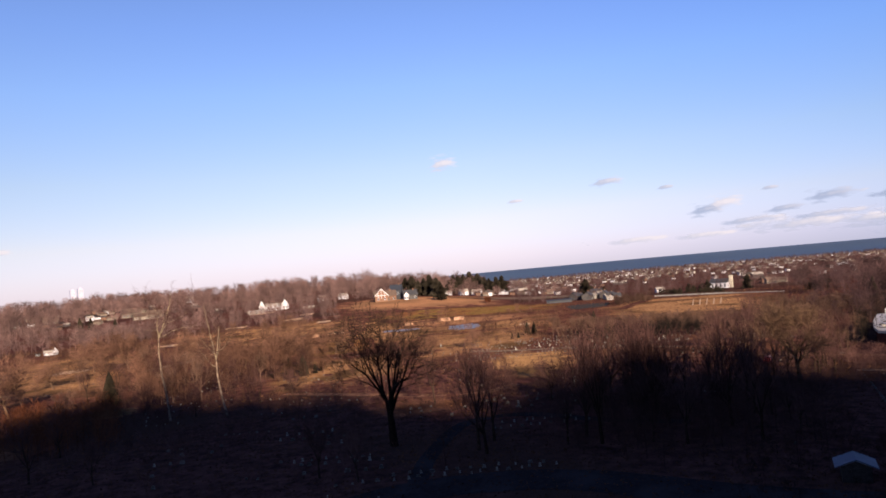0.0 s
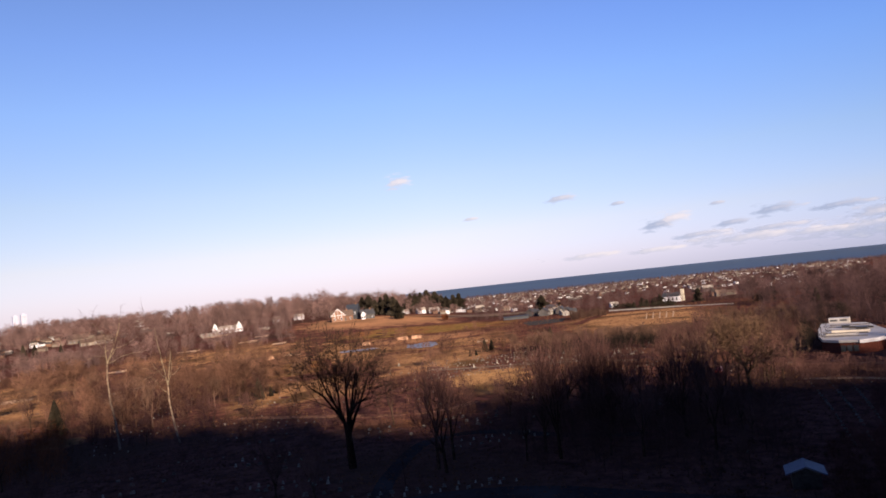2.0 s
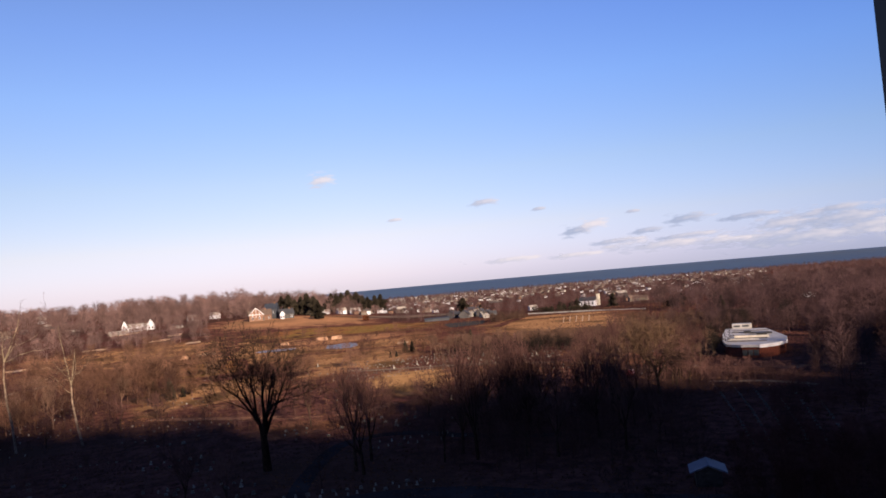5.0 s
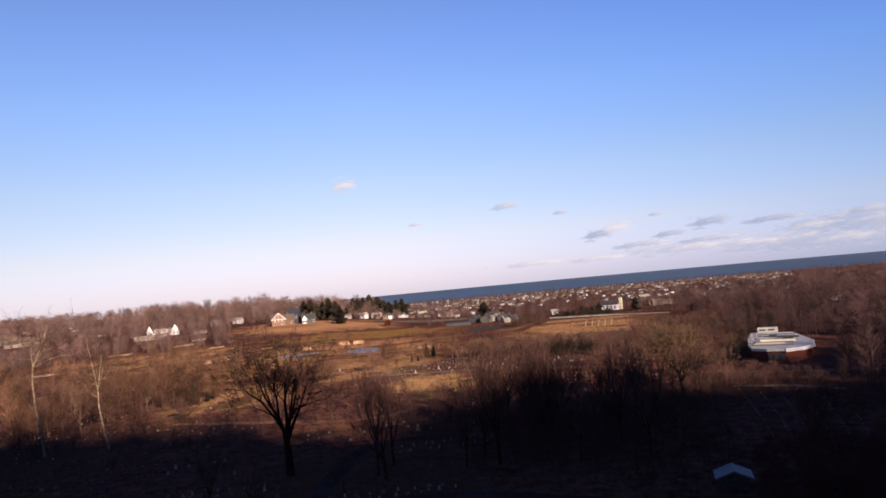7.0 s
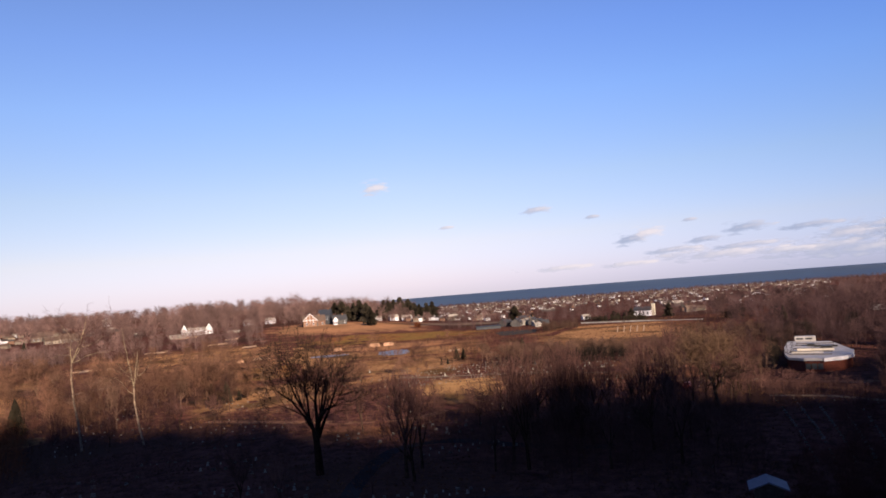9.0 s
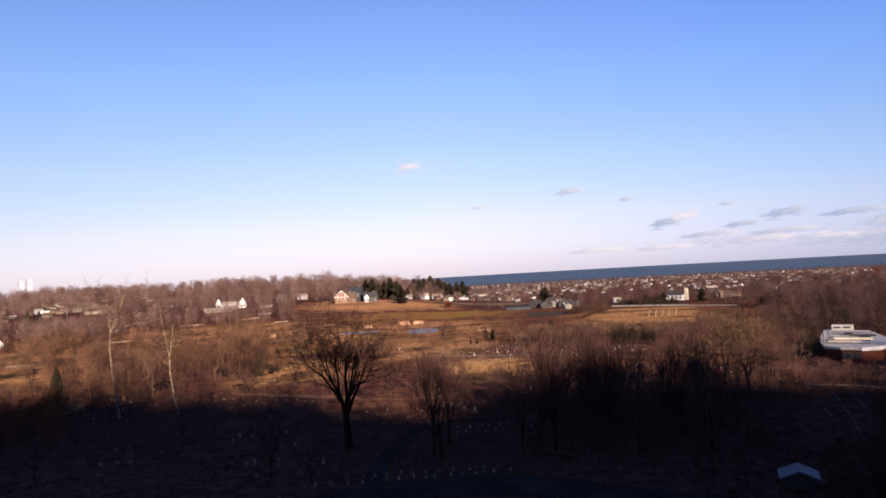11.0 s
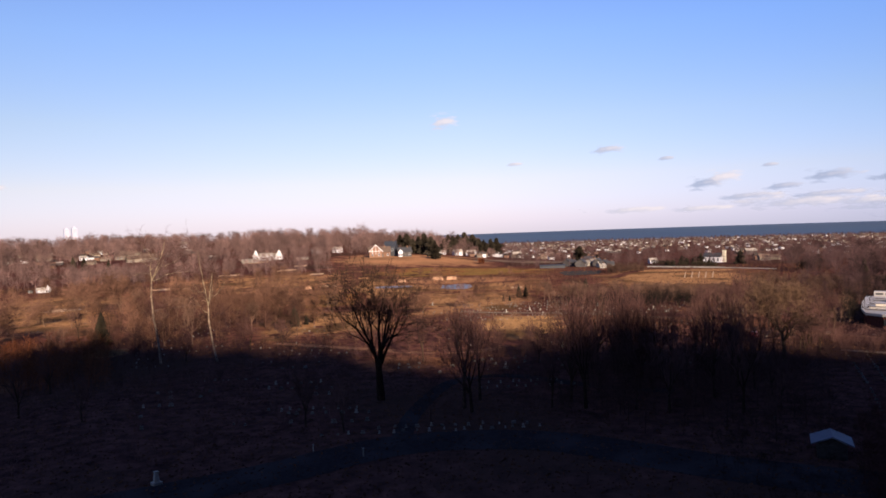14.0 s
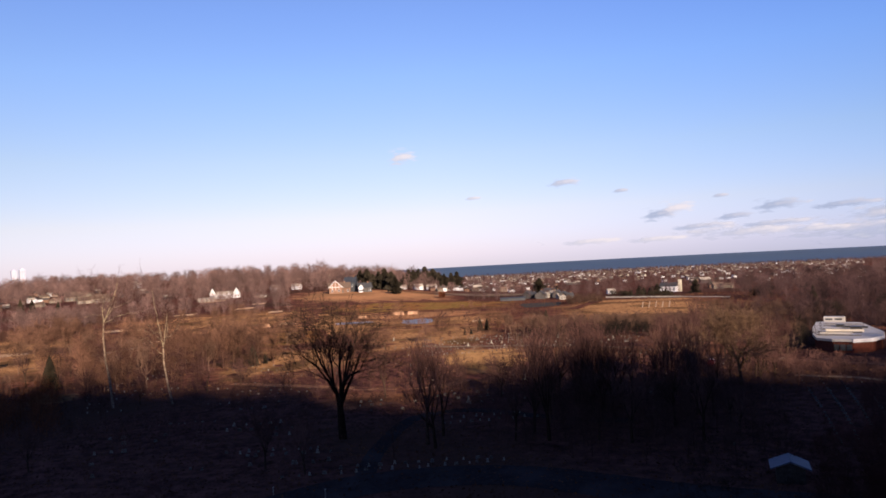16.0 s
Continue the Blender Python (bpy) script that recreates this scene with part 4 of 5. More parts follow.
# ---- houses ----
def house(name, label, w, d, h, rise, wall, roof, chimney=True, fine=True):
    """A gabled house: walls, roof slabs with eaves, windows, a door and a chimney; the ridge runs along x."""
    home = thing(name, label, "house")
    bm = bmesh.new()
    box(bm, -w / 2, w / 2, -d / 2, d / 2, -1.5, h)
    for sx in (-1, 1):
        x = sx * (w / 2 - 0.01)
        a, b, c = bm.verts.new((x, -d / 2, h)), bm.verts.new((x, d / 2, h)), bm.verts.new((x, 0, h + rise))
        x -= sx * 0.2
        e, f, g = bm.verts.new((x, -d / 2, h)), bm.verts.new((x, d / 2, h)), bm.verts.new((x, 0, h + rise))
        for face in ((a, b, c), (e, g, f), (a, c, g, e), (b, f, g, c)):
            bm.faces.new(face)
    part("wall", bm, wall, home)
    bm = bmesh.new()
    o = 0.45
    for sy in (-1, 1):
        slope = rise / (d / 2)
        pts = [(sy * (d / 2 + o), h - o * slope), (0, h + rise), (0, h + rise + 0.25), (sy * (d / 2 + o), h - o * slope + 0.25)]
        lo = [bm.verts.new((-w / 2 - o, y, z + 0.02)) for y, z in pts]
        hi = [bm.verts.new((w / 2 + o, y, z + 0.02)) for y, z in pts]
        bm.faces.new(lo)
        bm.faces.new(hi[::-1])
        for k in range(4):
            j = (k + 1) % 4
            bm.faces.new((lo[k], hi[k], hi[j], lo[j]))
    bmesh.ops.recalc_face_normals(bm, faces=bm.faces)
    part("roof", bm, roof, home)
    if chimney:
        part("chimney", block(w * 0.22, w * 0.22 + 0.9, -0.4, 0.5, h + rise * 0.5, h + rise + 1.1, 0.05), M_BRICK, home)
    n = max(2, int(w / 3))
    for storey in range(max(1, int(h / 2.7))):
        for k in range(n):
            x = -w / 2 + w * (k + 0.5) / n
            if storey == 0 and k == n // 2:
                part("door", block(x - 0.5, x + 0.5, -d / 2 - 0.05, -d / 2 + 0.02, 0, 2.1), M_DARKMETAL, home)
                continue
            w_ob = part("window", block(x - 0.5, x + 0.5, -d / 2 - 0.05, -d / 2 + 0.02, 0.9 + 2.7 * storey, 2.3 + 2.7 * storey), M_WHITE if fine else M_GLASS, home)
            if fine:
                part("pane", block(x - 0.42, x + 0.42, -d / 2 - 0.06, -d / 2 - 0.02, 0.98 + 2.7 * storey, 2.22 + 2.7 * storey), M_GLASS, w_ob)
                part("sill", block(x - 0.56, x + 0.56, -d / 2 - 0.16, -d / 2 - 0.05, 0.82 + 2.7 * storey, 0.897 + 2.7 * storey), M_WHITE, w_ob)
    for storey in range(max(1, int(h / 2.7))):
        for sx in (-1, 1):
            part("window", block(sx * w / 2 - 0.04, sx * w / 2 + 0.04, -0.5, 0.5, 0.9 + 2.7 * storey, 2.3 + 2.7 * storey), M_GLASS, home)
    return home


def facing(az, r, off=0.0, size=1.0):
    """A pose on the ground whose front looks back at the tower block."""
    return at(az, r, -az + off, 0, size)


def front_gable(home, x0, x1, y, h, rise, wall, deep, struts=True):
    """A gabled wing towards the front of a house: walls, roof slabs, white bargeboards and timber struts."""
    mid, half = (x0 + x1) / 2, (x1 - x0) / 2
    bm = bmesh.new()
    ring = [(x0, -1.5), (x1, -1.5), (x1, h), (mid, h + rise), (x0, h)]
    a, b = [bm.verts.new((x, y, z)) for x, z in ring], [bm.verts.new((x, y + deep, z)) for x, z in ring]
    bm.faces.new(a)
    bm.faces.new(b[::-1])
    for k in range(5):
        j = (k + 1) % 5
        bm.faces.new((a[k], b[k], b[j], a[j]))
    bmesh.ops.recalc_face_normals(bm, faces=bm.faces)
    part("gable_wing", bm, wall, home)
    for sx in (-1, 1):
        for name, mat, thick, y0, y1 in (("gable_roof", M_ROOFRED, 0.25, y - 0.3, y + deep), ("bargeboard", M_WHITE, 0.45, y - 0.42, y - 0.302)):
            bm = bmesh.new()
            pts = [(mid + sx * (half + 0.5), h - 0.5 * rise / half), (mid, h + rise + 0.02), (mid, h + rise + 0.02 + thick), (mid + sx * (half + 0.5), h - 0.5 * rise / half + thick)]
            a, b = [bm.verts.new((x, y0, z)) for x, z in pts], [bm.verts.new((x, y1, z)) for x, z in pts]
            bm.faces.new(a)
            bm.faces.new(b[::-1])
            for k in range(4):
                j = (k + 1) % 4
                bm.faces.new((a[k], b[k], b[j], a[j]))
            bmesh.ops.recalc_face_normals(bm, faces=bm.faces)
            part(name, bm, mat, home)
    if struts:
        for f in (-0.5, 0.0, 0.5):
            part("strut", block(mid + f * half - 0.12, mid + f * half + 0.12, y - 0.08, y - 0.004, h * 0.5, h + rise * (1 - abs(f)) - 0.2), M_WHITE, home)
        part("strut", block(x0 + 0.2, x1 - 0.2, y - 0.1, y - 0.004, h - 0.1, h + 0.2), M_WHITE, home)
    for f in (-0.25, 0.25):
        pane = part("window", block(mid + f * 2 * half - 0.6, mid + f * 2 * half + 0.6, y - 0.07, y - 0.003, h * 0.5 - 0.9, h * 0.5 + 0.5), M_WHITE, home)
        part("pane", block(mid + f * 2 * half - 0.5, mid + f * 2 * half + 0.5, y - 0.09, y - 0.04, h * 0.5 - 0.8, h * 0.5 + 0.4), M_GLASS, pane)


villa = house("gabled_villa", "brick villa with a white-timbered front gable", 14, 8, 3.6, 3.0, M_BRICK, M_ROOFRED)
front_gable(villa, -7.0, 1.4, -5.2, 4.0, 4.0, M_BRICK, 5.0)
place(villa, [facing(-5.05, 466, 6)])
place(house("slate_house", "tall dark slate-blue house beside the villa", 7.5, 8, 6.6, 3.2, M_NAVY, M_NAVY), [facing(-4.1, 478, -12)])
dark_roofed = house("white_fronted_house", "white-fronted house under a dark roof", 9, 6, 3.2, 2.8, M_GREYWALL, M_ROOFBLUE)
front_gable(dark_roofed, -4.6, -2.0, -4.2, 3.2, 1.6, M_WHITE, 2.5, False)
place(dark_roofed, [facing(-3.05, 470, 14)])
manor = house("white_manor", "long white manor with a gable at each end", 17, 6, 2.6, 1.8, M_WHITE, M_ROOFPALE)
front_gable(manor, -9.6, -6.2, -4.2, 3.6, 3.2, M_WHITE, 6.5, False)
front_gable(manor, 6.0, 9.8, -4.2, 3.6, 3.0, M_WHITE, 6.5, False)
for x in (-3.6, -0.5, 2.6):
    front_gable(manor, x - 0.9, x + 0.9, -3.6, 2.4, 1.2, M_WHITE, 2.0, False)
place(manor, [facing(-13.8, 505, -8)])
farm = house("white_farmhouse", "white farmhouse with a steep gable in a meadow", 8, 4, 2.0, 1.3, M_WHITE, M_ROOFPALE)
front_gable(farm, 0.6, 3.6, -3.0, 2.2, 2.6, M_WHITE, 4.5, False)
place(farm, [facing(-29.55, 358, 14, 0.62)])
place(house("farm_shed", "low dark shed beside the white farmhouse", 4, 3, 1.6, 0.6, M_DARKMETAL, M_ROOF, chimney=False), [facing(-30.35, 360, 0, 0.45)])
place(house("greenhouse", "long pale greenhouse at the wood's edge", 9, 3, 1.2, 0.9, M_ROOFPALE, M_ROOFPALE, chimney=False), [facing(-11.2, 478, 28, 0.8), facing(-15.2, 486, -4, 1.1)], "greenhouses")
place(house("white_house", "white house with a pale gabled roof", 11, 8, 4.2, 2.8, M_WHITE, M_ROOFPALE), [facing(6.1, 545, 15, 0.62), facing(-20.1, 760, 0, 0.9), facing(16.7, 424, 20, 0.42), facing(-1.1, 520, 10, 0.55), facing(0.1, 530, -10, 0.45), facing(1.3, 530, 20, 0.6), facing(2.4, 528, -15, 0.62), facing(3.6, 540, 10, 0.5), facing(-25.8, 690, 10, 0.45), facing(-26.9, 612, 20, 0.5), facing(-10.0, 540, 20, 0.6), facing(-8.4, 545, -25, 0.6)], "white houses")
place(house("orange_house", "tan house with a broad brown roof on the slope", 15, 8, 4.0, 3.4, M_TANWALL, M_ROOFRED), [facing(-24.2, 600, 8, 0.9), facing(-22.5, 560, -10, 0.8), facing(-23.6, 560, 12, 0.6), facing(-29.4, 620, 5, 0.7), facing(-31.8, 600, 5, 0.7)], "tan houses")
place(house("grey_house", "grey house with a blue-grey shingle roof", 9, 8, 4.0, 3.2, M_GREYWALL, M_ROOFBLUE), [facing(10.2, 400, 60, 0.6), facing(11.2, 392, 80, 0.62), facing(11.9, 412, -20, 0.7), facing(13.0, 384, 70, 0.55), facing(12.5, 402, 80, 0.6), facing(13.4, 378, 20, 0.45), facing(10.6, 408, 75, 0.5)], "grey houses")
place(house("white_cottage", "small white cottage between grey houses", 6, 5, 2.8, 1.8, M_ROOFPALE, M_ROOFPALE), [facing(11.6, 402, 60, 0.7), facing(12.1, 408, 50, 0.8), facing(12.7, 384, 35, 0.6), facing(12.9, 372, 70, 0.5), facing(10.3, 420, 60, 0.5)], "white cottages")
place(house("low_barn", "long low barn with a dark roof", 22, 7, 2.2, 0.8, M_NAVY, M_NAVY, chimney=False, fine=False), [facing(8.9, 383, 3, 0.6)])

TOWN = [house("town_house", "white clapboard house among bare trees", 10, 8, 5.2, 2.6, M_WHITE, M_ROOF, fine=False), house("town_house", "tan house with a brown roof among trees", 11, 8, 4.0, 2.8, M_TANWALL, M_ROOFRED, fine=False),
        house("town_house", "grey house with a pale roof among trees", 12, 9, 4.6, 2.4, M_GREYWALL, M_ROOFPALE, fine=False), house("town_house", "brick house with a dark roof among trees", 10, 9, 5.2, 2.8, M_BRICK, M_ROOF, fine=False)]
LOTS = [[], [], [], []]
STREETS = sorted(((500 + 1180 * rng.random() ** 0.62, 5.2 + 29 * rng.random() ** 1.1) for k in range(900)))
for r, az in STREETS[:120]:
    LOTS[rng.choice((0, 0, 0, 1, 2, 2, 3))].append(facing(az, r, rng.uniform(-50, 50), rng.uniform(0.26, 0.42)))


def far_streets(rows):
    """The farthest houses of the town, gabled blocks too small to tell apart, in one mesh."""
    bm = bmesh.new()
    for r, az in rows:
        m = facing(az, r, rng.uniform(-50, 50), rng.uniform(0.2, 0.4))
        w, d, h, up = rng.choice((5, 5, 6, 12)), 4, rng.uniform(3.5, 6), 2.4
        p = [bm.verts.new(m @ Vector(q)) for q in ((-w, -d, -2), (w, -d, -2), (w, d, -2), (-w, d, -2), (-w, -d, h), (w, -d, h), (w, d, h), (-w, d, h), (-w, 0, h + up), (w, 0, h + up))]
        kind = rng.choice((0, 1, 1, 2, 2))
        for face, roof in (((0, 1, 5, 4), 0), ((1, 2, 6, 9, 5), 0), ((2, 3, 7, 6), 0), ((3, 0, 4, 8, 7), 0), ((4, 5, 9, 8), 1), ((6, 7, 8, 9), 1)):
            f = bm.faces.new([p[k] for k in face])
            f.material_index = 3 + kind if roof else kind
    me = bpy.data.meshes.new("town_far")
    bm.to_mesh(me)
    bm.free()
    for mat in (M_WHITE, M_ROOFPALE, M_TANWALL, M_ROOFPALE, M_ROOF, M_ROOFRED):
        me.materials.append(mat)
    tagged(new("town_far", me), "small pale houses of the distant town", "houses", kind="stuff")


far_streets(STREETS[120:])
for az, r, size in ((37.0, 352, 0.6), (36.7, 362, 0.45), (23.7, 545, 0.8), (24.6, 440, 0.7), (24.2, 452, 0.6), (25.4, 448, 0.55), (23.2, 556, 0.7), (35.3, 720, 0.7), (32.2, 705, 0.7), (34.1, 760, 0.7), (37.9, 690, 0.7), (28.2, 600, 0.7), (30.0, 640, 0.7)):
    LOTS[rng.choice((1, 2, 3) if az < 30 else (0, 2))].append(facing(az, r, rng.uniform(-30, 30), size * 0.75))
for k in range(44):
    az = rng.gauss(-25, 3.4)
    LOTS[rng.choice((0, 1, 1, 2, 3, 3))].append(facing(az, rng.uniform(540, 720), rng.uniform(-40, 40), rng.uniform(0.3, 0.55)))
for k in range(24):
    LOTS[rng.choice((0, 0, 1, 3))].append(facing(rng.uniform(-1, 9), rng.uniform(500, 550), rng.uniform(-30, 30), rng.uniform(0.34, 0.5)))
for k in range(4):
    place(TOWN[k], LOTS[k], "houses of the town")


def far_tower():
    home = thing("apartment_tower", "pale distant apartment tower above the woods", "tower")
    part("wall", block(-5, 5, -5, 5, -4, 40, 0.2), M_PALETOWER, home)
    part("roof", block(-5.3, 5.3, -5.3, 5.3, 40, 41, 0.1), M_PALETOWER, home)
    part("roof_block", block(-2, 2, -2, 2, 41, 43.5, 0.1), M_PALETOWER, home)
    pane = None
    for floor in range(11):
        for k in range(3):
            if not pane:
                pane = part("window", block(-1.0, 1.0, -5.06, -4.99, 0, 1.4), M_ROOFPALE, home)
                o = pane
            else:
                o = new("window", pane.data)
                o.parent = home
            o.location = (-3.2 + 3.2 * k, 0, 4 + 3.3 * floor)
    return home


place(far_tower(), [facing(-27.9, 1750, 10), facing(-27.4, 1760, 10, 1.06)], "distant towers")


def sand_bank():
    """A steep bare bank with a worn, uneven crest."""
    b = thing("sand_bank", "steep orange sandy bank above the pond", "bank")
    bm = block(-2.5, 2.5, -0.9, 0.9, -0.6, 1.4)
    bmesh.ops.subdivide_edges(bm, edges=bm.edges[:], cuts=5, use_grid_fill=True)
    for v in bm.verts:
        high = max(0.0, v.co.z)
        v.co.y += 0.45 * high
        v.co.x *= 1 - 0.12 * high
        v.co += 0.22 * noise.noise_vector(v.co * 0.9) * (1 if v.co.z > -0.4 else 0)
    part("slope", bm, M_BANK, b)
    return b


place(sand_bank(), [facing(-0.39, 309), facing(0.76, 309, 5, 0.95), facing(-3.3, 304, -8, 0.7), facing(-10.9, 288, 10, 0.8)], "sandy banks")


# ---- church with a cream tower, and the white wall before it ----
def church():
    home = thing("church", "cream church with a square tower behind a white wall", "church", facing(21.5, 424, -18, size=0.86))
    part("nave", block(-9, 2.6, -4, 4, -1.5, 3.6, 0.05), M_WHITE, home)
    bm = bmesh.new()
    v = [bm.verts.new(p) for p in ((-9.4, -4.5, 3.6), (2.6, -4.5, 3.6), (2.6, 0, 6.0), (-9.4, 0, 6.0), (-9.4, 4.5, 3.6), (2.6, 4.5, 3.6))]
    for f in ((0, 1, 2, 3), (3, 2, 5, 4), (0, 3, 4), (1, 5, 2)):
        bm.faces.new([v[k] for k in f])
    part("roof", bm, M_ROOFBLUE, home)
    part("tower", block(2.6, 4.5, -1.0, 1.0, -1.5, 7.4, 0.08), M_CREAM, home)
    part("parapet", block(2.45, 4.65, -1.15, 1.15, 7.4, 7.8, 0.05), M_CREAM, home)
    for k in range(4):
        part("window", block(-7.6 + 2.6 * k, -6.6 + 2.6 * k, -4.06, -3.98, 0.8, 2.8, 0.02), M_GLASS, home)


church()


def low_wall(az0, r0, az1, r1, height):
    """A straight white wall with coping and piers, following the ground."""
    home = thing("garden_wall", "long white masonry wall across the fields", "wall")
    p, q = Vector((*polar(az0, r0), 0)), Vector((*polar(az1, r1), 0))
    n = 16
    d = (q - p).normalized()
    side = Vector((d.y, -d.x, 0)) * 0.2
    turn = math.degrees(math.atan2(d.y, d.x))
    long = (q - p).length / n
    panel, pier = None, None
    for k in range(n + 1):
        c = p + (q - p) * (k / n)
        z = land(c.x, c.y)
        if k < n:
            if not panel:
                panel = part("wall_panel", block(0.15, long - 0.15, -0.15, 0.15, -0.8, height, 0.02), M_ROOFPALE, home)
                o = panel
            else:
                o = new("wall_panel", panel.data)
                o.parent = home
            o.matrix_basis = pose(c.x, c.y, z, 0, 0, turn)
        if not pier:
            pier = part("pier", block(-0.22, 0.22, -0.22, 0.22, -0.8, height + 0.04, 0.03), M_ROOFPALE, home)
            o = pier
        else:
            o = new("pier", pier.data)
            o.parent = home
        o.matrix_basis = pose(c.x, c.y, z, 0, 0, turn)


for k in range(5):
    a = 19.0 + 0.5 * k
    ribbon("path_garden", [(a, 288), (a + 0.05, 305), (a + 0.1, 324)], 0.45, M_SAND, "pale sandy garden row before the wall", "path", 0.15)


low_wall(16.3, 372, 21.9, 352, 1.05)
low_wall(22.0, 352, 25.4, 338, 0.7)


# ---- the white-roofed hall and the shed ----
def hall():
    home = thing("hall", "low brick hall with a flat white roof", "building", facing(32.8, 161, -3))
    w, d = 5.5, 29
    ring = [(-7.0, 31), (-6.8, 18), (-5.9, 7), (-4.8, 1), (-2, -0.8), (1.4, -1), (4.5, 1.5), (6.2, 6), (6.3, 12), (1.8, 29.5)]

    def slab(ring, z0, z1):
        bm = bmesh.new()
        lo = [bm.verts.new((x, y, z0)) for x, y in ring]
        hi = [bm.verts.new((x, y, z1)) for x, y in ring]
        bm.faces.new(lo[::-1])
        bm.faces.new(hi)
        for k in range(len(ring)):
            j = (k + 1) % len(ring)
            bm.faces.new((lo[k], lo[j], hi[j], hi[k]))
        bmesh.ops.recalc_face_normals(bm, faces=bm.faces)
        return bm

    part("wall", slab(ring, -1, 2.25), M_HALLBRICK, home)
    part("roof", slab([(x * 1.06, y * 1.02 - 0.3) for x, y in ring], 2.25, 2.75), M_MEMBRANE, home)
    part("roof_curb", block(-w * 0.75, w * 0.55, 11.6, 12.2, 2.752, 3.2, 0.05), M_CONCRETE, home)
    part("roof_curb", block(-w * 0.9, w * 0.2, 7.4, 7.8, 2.752, 3.05, 0.04), M_MEMBRANE, home)
    for y in (4.6, 9.6, 15.0, 21.5, 25.0):
        part("roof_seam", block(-w * 0.95, w * 0.5, y, y + 0.35, 2.752, 2.9, 0.03), M_ROOF, home)
    part("roof_curb", block(-w * 0.2, w * 0.65, 18.4, 19.0, 2.752, 3.1, 0.04), M_DARKMETAL, home)
    part("fascia", slab([(1.5, -1.5), (4.88, 1.1), (6.75, 5.75), (6.58, 5.85), (4.76, 1.25), (1.47, -1.3)], 2.1, 2.8), M_WHITE, home, "bright white fascia board")
    part("roof_unit", block(0.4, 2.6, 14, 16, 2.752, 3.5, 0.06), M_DARKMETAL, home)
    part("roof_unit", block(-2.6, -1.0, 20, 21.4, 2.752, 3.3, 0.06), M_DARKMETAL, home)
    part("rear_block", block(-w - 0.4, -1.4, 31.8, 34.0, -1, 3.75, 0.05), M_MEMBRANE, home)
    for k in range(2):
        part("window", block(-w + 0.0 + 2.0 * k, -w + 1.5 + 2.0 * k, 31.72, 31.797, 3.05, 3.45), M_GLASS, home)
    for k in range(3):
        part("window", block(-1.9 + 1.1 * k, -1.0 + 1.1 * k, -1.05, -0.7, 0.5, 1.7), M_GLASS, home)


def shed():
    home = thing("shed", "small dark shed with a pale blue-white gabled roof", "shed", at(28.8, 72.6, -29 + 4, -0.1, 0.88))
    part("wall", block(-1.35, 1.35, -1.3, 1.5, -0.3, 1.5, 0.02), M_DARKMETAL, home)
    bm = bmesh.new()
    for sx in (-1, 1):
        pts = [(sx * 1.95, 1.42), (0, 2.22), (0, 2.34), (sx * 1.95, 1.54)]
        a = [bm.verts.new((x, -1.6, z)) for x, z in pts]
        b = [bm.verts.new((x, 1.7, z)) for x, z in pts]
        bm.faces.new(a)
        bm.faces.new(b[::-1])
        for k in range(4):
            j = (k + 1) % 4
            bm.faces.new((a[k], b[k], b[j], a[j]))
    bmesh.ops.recalc_face_normals(bm, faces=bm.faces)
    part("roof", bm, M_BLUEROOF, home)
    bm = bmesh.new()
    v = [bm.verts.new(p) for p in ((-1.35, -1.28, 1.5), (1.35, -1.28, 1.5), (0, -1.28, 2.1))]
    bm.faces.new(v)
    part("gable", bm, M_DARKMETAL, home)
    part("door", block(-0.5, 0.5, -1.36, -1.29, 0, 1.4, 0.01), M_DARKMETAL, home)


hall()
shed()


# ---- gravestones ----
def slab_bm(w, h, t, arch):
    bm = bmesh.new()
    prof = [(-w / 2, 0), (w / 2, 0), (w / 2, h * 0.82)]
    prof += [(w / 2 * math.cos(a), h * 0.82 + arch * math.sin(a)) for a in (0.5, 1.05, 1.57, 2.1, 2.64)] + [(-w / 2, h * 0.82)]
    f = [bm.verts.new((x, -t / 2, z)) for x, z in prof]
    b = [bm.verts.new((x, t / 2, z)) for x, z in prof]
    bm.faces.new(f)
    bm.faces.new(b[::-1])
    for k in range(len(prof)):
        j = (k + 1) % len(prof)
        bm.faces.new((f[k], b[k], b[j], f[j]))
    bmesh.ops.recalc_face_normals(bm, faces=bm.faces)
    return bm


def gravestone(w, h, t, arch, mat, label):
    g = thing("gravestone", label, "gravestone")
    part("base", block(-w / 2 - 0.12, w / 2 + 0.12, -t / 2 - 0.1, t / 2 + 0.1, -0.25, 0.22, 0.02), mat, g)
    slab = part("slab", slab_bm(w, h, t, arch), mat, g)
    slab.location.z = 0.22
    return g


STONES = [gravestone(0.7, 0.6, 0.22, 0.08, M_GRANITE, "upright grey granite gravestone on a base"), gravestone(0.5, 0.7, 0.16, 0.16, M_MARBLE, "small white marble gravestone with arched top"), gravestone(1.0, 0.6, 0.25, 0.03, M_GRANITE, "wide grey granite family gravestone")]
BEDS = [[], [], []]
for row in range(34):
    y = 73 + row * 4.3
    for col in range(90):
        x = -62 + col * 1.75 + rng.uniform(-0.4, 0.4)
        yy = y + 4 * noise.noise((x / 40, row * 0.3, 5)) + rng.uniform(-0.3, 0.3)
        az, r = math.degrees(math.atan2(x, yy)), math.hypot(x, yy)
        if noise.noise((x / 17, yy / 13, 9)) < 0.05 or rng.random() < 0.35 or az < -24 or az > 26:
            continue
        if 2.6 < az < 9 and 140 < r < 174 or 86 < r < 106 and -3 < az or r < 80 or r > 205:
            continue
        BEDS[rng.choice((0, 0, 0, 0, 2, 2, 2, 1))].append((x, yy, rng.uniform(-6, 6), rng.uniform(0.32, 0.58)))
